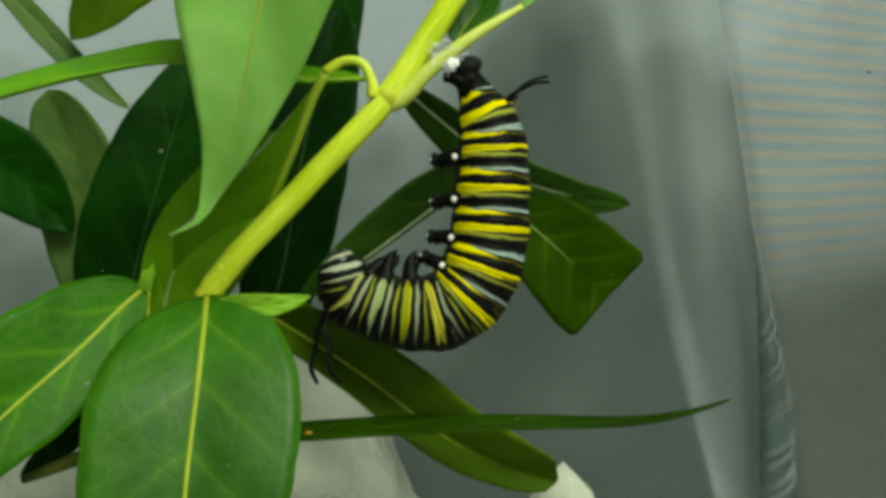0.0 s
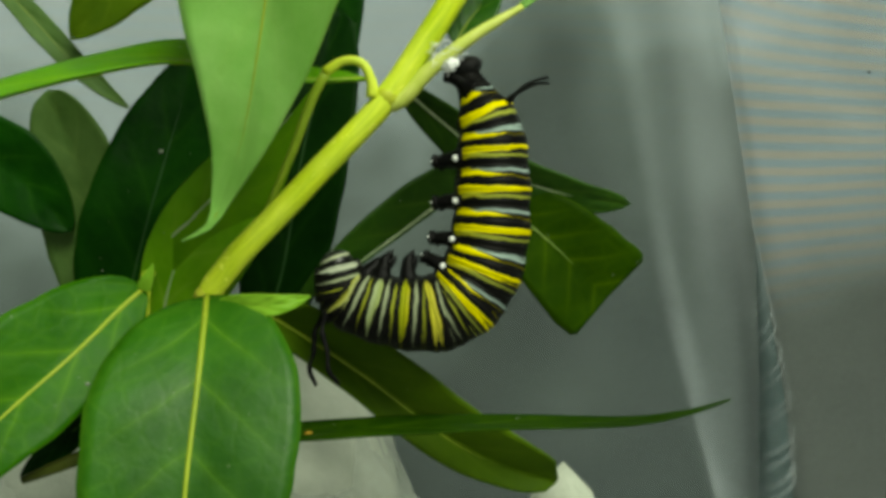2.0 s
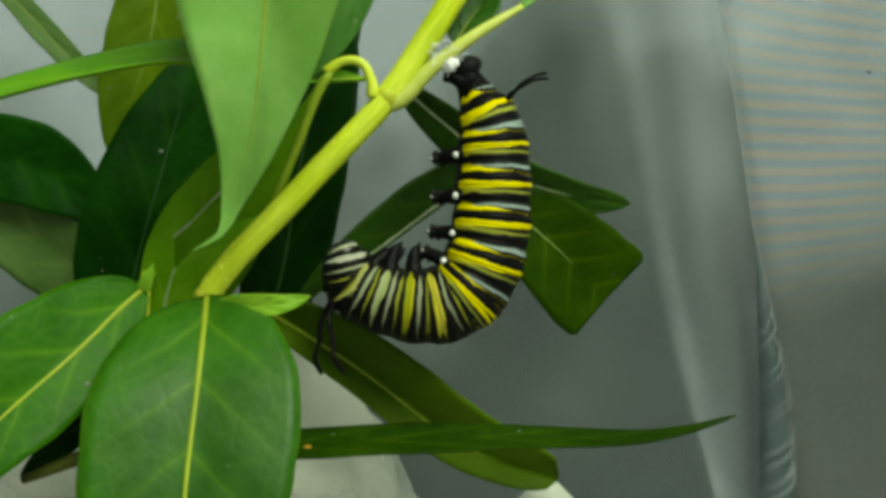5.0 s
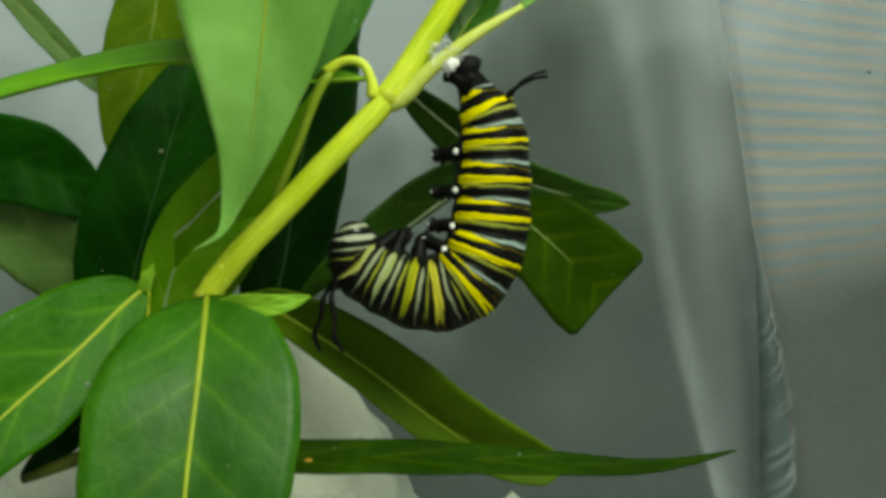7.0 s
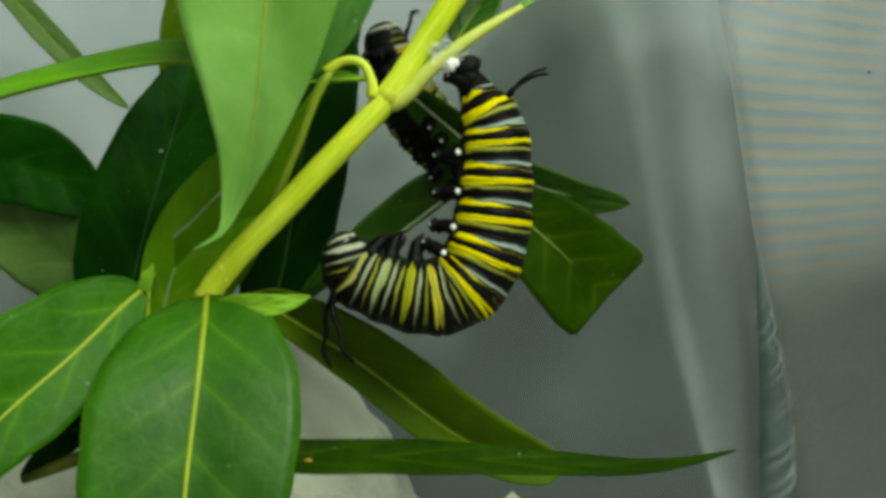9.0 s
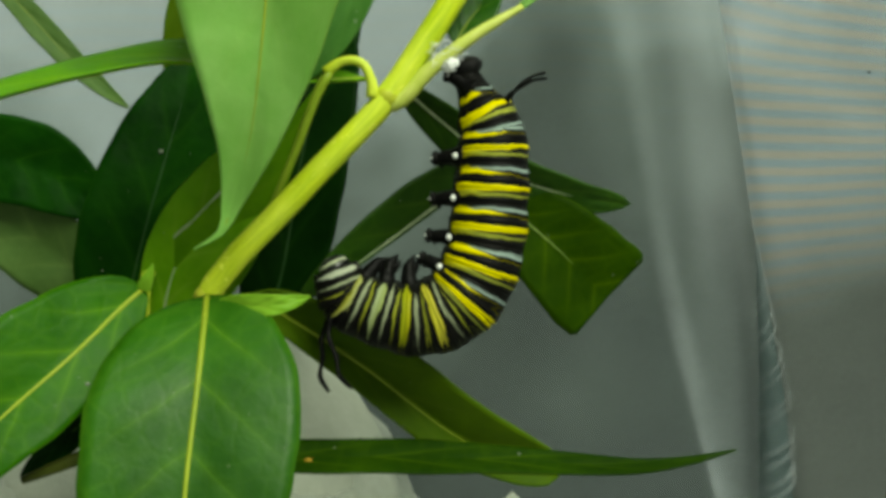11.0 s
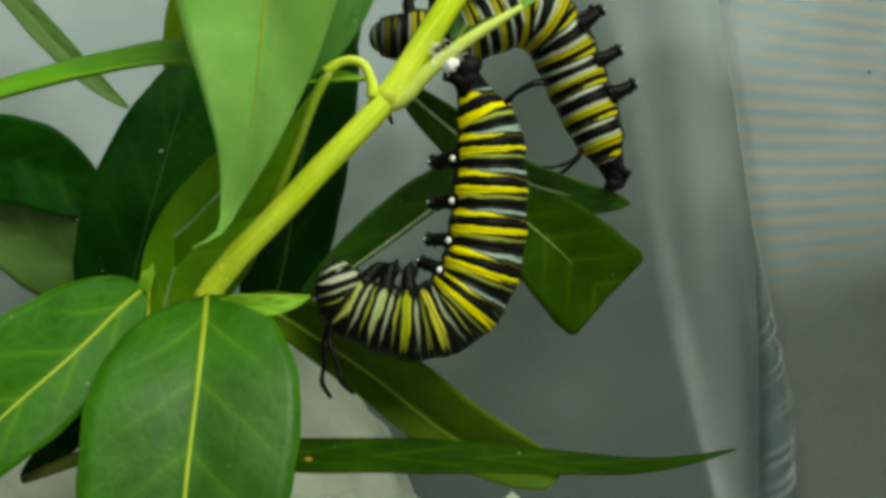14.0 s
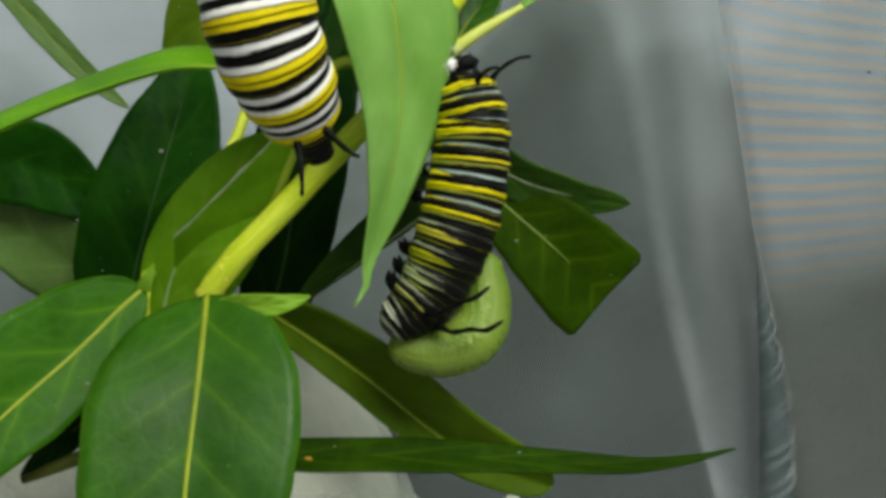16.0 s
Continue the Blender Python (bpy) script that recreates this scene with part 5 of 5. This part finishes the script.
    back = [
        (0.0, 95, [(880, 520, 20), (872, 420, 20), (870, 340, 20), (868, 260, 20), (866, 200, 20)]),
        (0.2, 60, [(890, 560, 20), (892, 440, 20), (915, 330, 20), (945, 250, 20), (972, 195, 20)]),
        (0.3, 40, [(940, 470, 20), (955, 380, 20), (966, 295, 20), (977, 211, 20), (1009, 137, 19), (1050, 103, 18)]),
        (0.4, 30, [(985, 440, 20), (978, 370, 20), (977, 306, 20), (988, 190, 20), (1015, 95, 20), (1032, 40, 20)]),
        (0.5, 30, [(1000, 400, 20), (998, 306, 20), (992, 211, 20), (1000, 126, 20), (1034, 66, 18), (1080, 76, 15)]),
        (0.6, 30, [(1015, 316, 18), (988, 232, 20), (992, 126, 20), (1006, 20, 20), (1020, -90, 20), (1040, -220, 20)]),
        (0.8, 30, [(1036, 320, 18), (1024, 232, 20), (1034, 84, 20), (1050, -20, 20), (1056, -140, 20), (1050, -270, 20)]),
        (1.0, 30, [(1056, 266, 18), (1030, 160, 20), (1022, 50, 20), (1020, -100, 20), (1000, -330, 20)]),
        (1.2, 30, [(1066, 78, 18), (1050, 0, 20), (1040, -120, 20), (1025, -260, 20), (1000, -450, 20)]),
        (1.3, 30, [(1040, -10, 18), (1020, -100, 20), (1012, -250, 20), (1005, -400, 20), (1000, -560, 20)]),
        (2.3, 30, [(1200, -200, 16), (1080, -160, 16), (980, -130, 14), (880, -120, 14), (780, -120, 12)]),
        (2.5, -80, [(892, -12, 12), (862, -90, 12), (785, -100, 10), (712, 0, 9), (642, 56, 8)]),
        (2.6, -150, [(295, 15, 15), (235, 92, 15), (160, 175, 15), (112, 280, 15), (100, 375, 15), (92, 450, 15)]),
        (2.7, -150, [(235, 142, 15), (172, 208, 15), (116, 300, 15), (72, 388, 15), (26, 455, 15)]),
        (2.8, -150, [(212, 208, 15), (140, 268, 15), (82, 345, 15), (40, 425, 15), (2, 345, 15), (30, 275, 15)]),
        (2.9, -150, [(184, 232, 15), (140, 290, 15), (95, 357, 15), (36, 476, 15), (0, 560, 15)]),
        (3.0, -145, [(176, 282, 17), (115, 362, 20), (48, 445, 24), (-30, 480, 28), (-90, 520, 30)]),
        (3.15, -150, [(-90, 420, 26), (-150, 470, 26), (-210, 530, 26), (-270, 600, 26), (-330, 660, 26)]),
        (3.4, -150, [(-390, -360, 25), (-400, -220, 25), (-410, -80, 25), (-420, 60, 25), (-430, 200, 25)]),
        (6.0, -150, [(400, -900, 25), (420, -760, 25), (440, -620, 25), (460, -480, 25), (480, -340, 25)]),
        (7.6, -90, [(560, -760, 25), (560, -600, 25), (560, -450, 25), (580, -300, 25), (600, -160, 25)]),
        (8.0, -90, [(506, -350, 25), (531, -180, 25), (551, -10, 25), (576, 140, 25), (592, 345, 25)]),
        (8.1, -90, [(560, -60, 22), (575, 80, 22), (610, 190, 20), (690, 240, 18), (800, 288, 16)]),
        (8.3, -90, [(690, -250, 14), (690, -100, 14), (680, 60, 16), (640, 200, 20), (622, 350, 22)]),
        (8.5, -90, [(545, -290, 25), (560, -140, 25), (574, 10, 25), (594, 180, 25), (618, 370, 25)]),
        (8.8, -90, [(620, -260, 25), (620, -130, 25), (610, 0, 25), (605, 150, 25), (612, 280, 25)]),
        (9.0, -112, [(880, 360, 14), (840, 310, 13), (770, 240, 12), (710, 160, 10), (680, 70, 9)]),
        (9.2, -70, [(700, -420, 10), (700, -280, 10), (700, -150, 10), (695, -30, 9), (680, 90, 9)]),
        (9.5, -70, [(700, -720, 10), (700, -580, 10), (700, -450, 10), (695, -330, 9), (680, -210, 9)]),
        (11.6, -70, [(640, -720, 10), (640, -580, 10), (640, -450, 10), (640, -330, 9), (640, -210, 9)]),
        (12.0, -80, [(620, -560, 12), (630, -430, 12), (640, -300, 11), (650, -170, 10), (660, -50, 9)]),
        (12.3, -40, [(905, -420, 9), (905, -290, 9), (900, -170, 9), (890, -60, 9), (866, 34, 9)]),
        (12.5, 20, [(780, -480, 6), (768, -350, 6), (752, -220, 6), (740, -90, 6), (726, 30, 6)]),
        (12.7, -70, [(700, -500, 10), (700, -380, 10), (700, -250, 10), (690, -130, 9), (680, 0, 9)]),
        (12.85, -90, [(800, 300, 16), (790, 230, 16), (780, 150, 16), (760, 60, 16), (740, -40, 14)]),
        (13.0, 60, [(868, 300, 16), (872, 420, 16), (876, 520, 15), (880, 600, 14), (915, 668, 13), (985, 664, 12)]),
        (13.1, 60, [(872, 330, 18), (874, 420, 18), (872, 510, 18), (862, 580, 17), (835, 622, 16), (775, 640, 15)]),
        (13.2, 60, [(872, 200, 18), (874, 300, 18), (876, 400, 18), (874, 480, 18), (880, 545, 17)]),
        (13.4, 20, [(905, 560, 20), (920, 480, 20), (960, 410, 20), (1005, 360, 20), (1035, 305, 19), (1078, 238, 18)]),
        (13.5, 50, [(1100, 415, 16), (1045, 318, 17), (1014, 215, 18), (1028, 108, 18), (1064, 42, 18)]),
        (13.6, 50, [(1098, 372, 16), (1055, 320, 17), (1016, 232, 18), (1012, 126, 18), (1008, 0, 18), (1004, -170, 18)]),
        (13.8, 50, [(1104, 388, 16), (1062, 295, 17), (1034, 169, 18), (1022, 0, 18), (1010, -150, 18)]),
        (13.9, 40, [(1080, 312, 12), (1036, 211, 12), (1004, 126, 12), (968, 50, 10), (915, 22, 9), (800, 60, 8), (714, 78, 8)]),
        (14.0, 0, [(1092, 318, 10), (1048, 211, 10), (1012, 126, 10), (976, 52, 9), (918, 24, 8), (800, 62, 7), (684, 66, 7)]),
        (14.1, -30, [(1052, 82, 14), (1008, 155, 15), (950, 218, 15), (870, 250, 15), (780, 262, 14), (700, 240, 12)]),
        (14.2, -60, [(1012, 262, 16), (930, 292, 16), (830, 295, 15), (730, 270, 13), (672, 190, 11), (676, 85, 9)]),
        (14.3, -85, [(760, 300, 13), (710, 262, 12), (684, 180, 11), (704, 86, 10), (714, 0, 9), (720, -120, 9)]),
        (14.5, -105, [(800, 200, 12), (770, 150, 10), (730, 100, 9), (700, 40, 9), (700, -40, 9), (720, -150, 9)]),
        (14.7, -60, [(720, -40, 10), (720, -140, 10), (720, -250, 9), (720, -380, 9), (730, -500, 9)]),
        (16.0, -60, [(720, -240, 10), (720, -340, 10), (720, -450, 9), (720, -580, 9), (730, -700, 9)]),
    ]
    crawl(climber, back, sorted({r[0] for r in back} | {0.1, 0.35, 0.45, 0.7, 0.9, 1.1, 2.55, 2.65, 2.75, 2.85, 2.95, 3.07, 8.05, 8.2, 8.4, 8.65, 8.9, 9.1, 12.15, 12.4, 12.78, 12.93, 13.05, 13.3, 13.45, 13.7, 13.85, 14.05, 14.4, 14.6}))
    front = [
        (0.0, 60, [(600, -700, 4), (500, -640, 4), (400, -590, 4), (300, -550, 4), (180, -520, 4)]),
        (2.1, 60, [(600, -300, 4), (500, -240, 4), (400, -190, 4), (300, -150, 4), (180, -120, 4)]),
        (2.3, 60, [(620, -80, 6), (500, -40, 6), (360, 0, 6), (220, 20, 6), (90, 40, 6)]),
        (2.4, 60, [(620, -260, 10), (500, -220, 10), (360, -180, 10), (220, -160, 10), (90, -140, 10)]),
        (3.2, 20, [(-230, -320, 10), (-280, -240, 10), (-330, -160, 10), (-380, -60, 10), (-420, 40, 10)]),
        (4.2, 60, [(-330, 900, 11), (-310, 960, 11), (-290, 1030, 11), (-260, 1100, 10), (-220, 1160, 10)]),
        (5.5, 60, [(100, 1300, 11), (160, 1260, 11), (220, 1220, 11), (280, 1180, 10), (340, 1140, 10)]),
        (6.5, 60, [(300, 1180, 11), (350, 1130, 11), (400, 1080, 11), (450, 1040, 10), (490, 990, 10)]),
        (6.75, 60, [(330, 1080, 11), (380, 1010, 11), (440, 950, 11), (500, 890, 10), (545, 840, 10)]),
        (7.0, 60, [(200, 1280, 11), (250, 1230, 11), (300, 1180, 11), (350, 1140, 10), (390, 1090, 10)]),
        (9.2, 60, [(-400, 1280, 11), (-390, 1200, 11), (-380, 1100, 11), (-370, 1000, 10), (-360, 900, 10)]),
        (14.0, 60, [(-400, 280, 0), (-390, 180, 0), (-380, 80, 0), (-370, -20, 0), (-360, -120, 0)]),
        (14.55, 90, [(500, -260, -6), (400, -240, -6), (300, -220, -6), (200, -200, -6), (100, -180, -6)]),
        (14.7, 90, [(480, -60, -6), (380, -20, -6), (300, 10, -6), (200, 30, -6), (80, 50, -6)]),
        (14.79, -120, [(245, 92, 0), (296, 54, 2), (345, 90, 8), (335, 180, 13), (270, 268, 13), (175, 375, 13), (100, 452, 13), (-10, 520, 13)]),
        (14.92, -120, [(300, 80, 6), (335, 95, 8), (348, 150, 12), (325, 210, 13), (270, 275, 13), (175, 380, 13), (100, 455, 13), (-10, 520, 13)]),
        (15.0, 88, [(228, 205, -25), (172, 222, -27), (118, 275, -28), (108, 350, -28), (132, 440, -28), (148, 520, -28), (126, 590, -28), (104, 640, -29), (86, 684, -30), (76, 712, -32)]),
        (15.1, 88, [(232, 184, -23), (178, 204, -25), (128, 252, -26), (96, 322, -26), (58, 392, -26), (-6, 440, -26), (-90, 470, -26), (-190, 490, -26)]),
        (15.2, 88, [(430, -10, 0), (345, 55, 0), (272, 88, 0), (205, 122, 0), (138, 152, 0)]),
        (15.35, 88, [(640, -420, -20), (600, -360, -20), (560, -300, -20), (500, -250, -20), (440, -200, -20)]),
        (15.85, 88, [(560, -160, -31), (530, -230, -33), (480, -330, -34), (440, -450, -34), (420, -600, -34), (400, -780, -34)]),
        (16.0, 95, [(560, 262, -27), (522, 180, -30), (474, 80, -33), (445, -40, -34), (420, -200, -34), (400, -380, -34)]),
    ]
    crawl(feeder, front, sorted({r[0] for r in front} | {14.62, 14.85, 15.05, 15.15, 15.27, 15.95}))

    def sway(name, rows):
        """rows: seconds, shift in plan units (right, down), depth in mm, turn about the line of sight, tilt in degrees."""
        ob = leaves[name]
        home = ob.location.copy()
        keys = []
        for t, du, dv, dd, turn, tilt, *spin in rows:
            at = home + Vector((du * K, dd * 1e-3, -dv * K))
            keys.append((t, Matrix.Translation(at) @ pose(0, 0, 0, tilt, turn, spin[0] if spin else 0)))
        walk(ob, keys)

    still = (0, 0, 0, 0, 0)
    sway("hanging", [(0, *still), (1.9, *still), (2.05, -8, 4, 0, -2.5, 0), (2.5, -22, 8, 0, -4.4, 0), (3.0, -26, 8, 0, -4.9, 0), (4.2, -26, 8, 0, -4.9, 0), (11.3, -26, 6, 0, -4.9, 0),
                     (15.9, -28, 4, 0, -4.9, 0), (16.0, 38, 90, 3, -20.5, 0, 60)])
    sway("edge_on", [(0, *still), (2.0, *still), (2.6, 5, 0, 0, 0, 0), (16.0, 5, 0, 0, 0, 0)])
    sway("rear_top", [(0, -50, -50, 0, 0, 0), (1.9, -50, -50, 0, 0, 0), (2.5, *still), (16.0, *still)])
    sway("blade", [(0, *still), (4.2, *still), (5.2, 0, 20, -1, 3, 25), (6.3, 0, 48, -2, 7.5, 72), (6.7, 0, 48, -2, 7.5, 72), (6.9, 0, 30, 0, 5.5, 22), (7.2, 0, 30, 0, 5.5, 22), (16.0, 0, 27, 0, 5.5, 22)])
    sway("low_right", [(0, *still), (4.2, *still), (6.3, 6, -14, 0, 0, 0), (14.0, 6, -10, 0, 0.5, 0), (16.0, 2, -6, 0, 1.5, 0)])
    sway("left_long", [(0, *still), (14.6, *still), (14.7, 0, -20, 0, -8, 0), (14.78, -44, -265, 0, -15, 78), (14.93, -44, -270, 0, -17, 80), (15.0, -285, -110, -11, -45, 58), (15.1, -285, -110, -11, -45, 58),
                       (15.2, -15, -112, 0, -24, 5), (15.3, 0, -54, 0, -12, 0), (15.5, 0, -54, 0, -11, 0), (15.8, 0, -40, 0, -8.5, 0), (16.0, 10, -31, 0, -7.5, 0)])
    sway("upper", [(0, *still), (11.5, *still), (11.75, 0, 0, 0, -18, 0), (12.25, 0, 0, 0, -20, 0), (12.5, *still), (16.0, *still)])
    sway("mid_dark", [(0, *still), (12.8, *still), (12.95, 85, 0, 0, -8, 0), (13.3, 80, 0, 0, -8, 0), (13.5, 8, 0, 0, -1, 0), (14.0, *still), (16.0, *still)])
    sway("far_left", [(0, *still), (2.7, *still), (3.2, 45, 48, 0, -12, 0), (16.0, 50, 50, 0, -12, 0)])
    sway("far_olive", [(0, *still), (2.7, *still), (3.2, 60, -10, 0, -44, 0), (16.0, 60, -8, 0, -45, 0)])
    sway("far_top", [(0, *still), (2.0, *still), (2.6, -20, 120, 0, -12, 0), (3.2, -55, 195, 0, -20, 0), (8.5, -55, 195, 0, -20, 0), (8.8, 140, 60, 0, -8, 0), (12.4, 150, 50, 0, -8, 0), (16.0, 150, 50, 0, -8, 0)])
    sway("right_low", [(0, *still), (14.2, *still), (14.5, 4, 10, 0, 0, 0), (15.2, 2, 8, 0, 0, 0), (16.0, -4, 0, 0, 0, 0)])
    sway("right_top", [(0, *still), (14.2, *still), (14.5, 0, 24, 0, 2, 0), (15.2, 0, 8, 0, 0, 0), (16.0, 0, 0, 0, 0, 0)])
    walk(scrap, [(0, Matrix.Translation(scrap.location)), (4.2, Matrix.Translation(scrap.location)), (6.3, Matrix.Translation(scrap.location + Vector((-0.006, 0.0, -0.0035)))),
                 (16.0, Matrix.Translation(scrap.location + Vector((-0.006, 0.0, -0.0035))))])


motions()
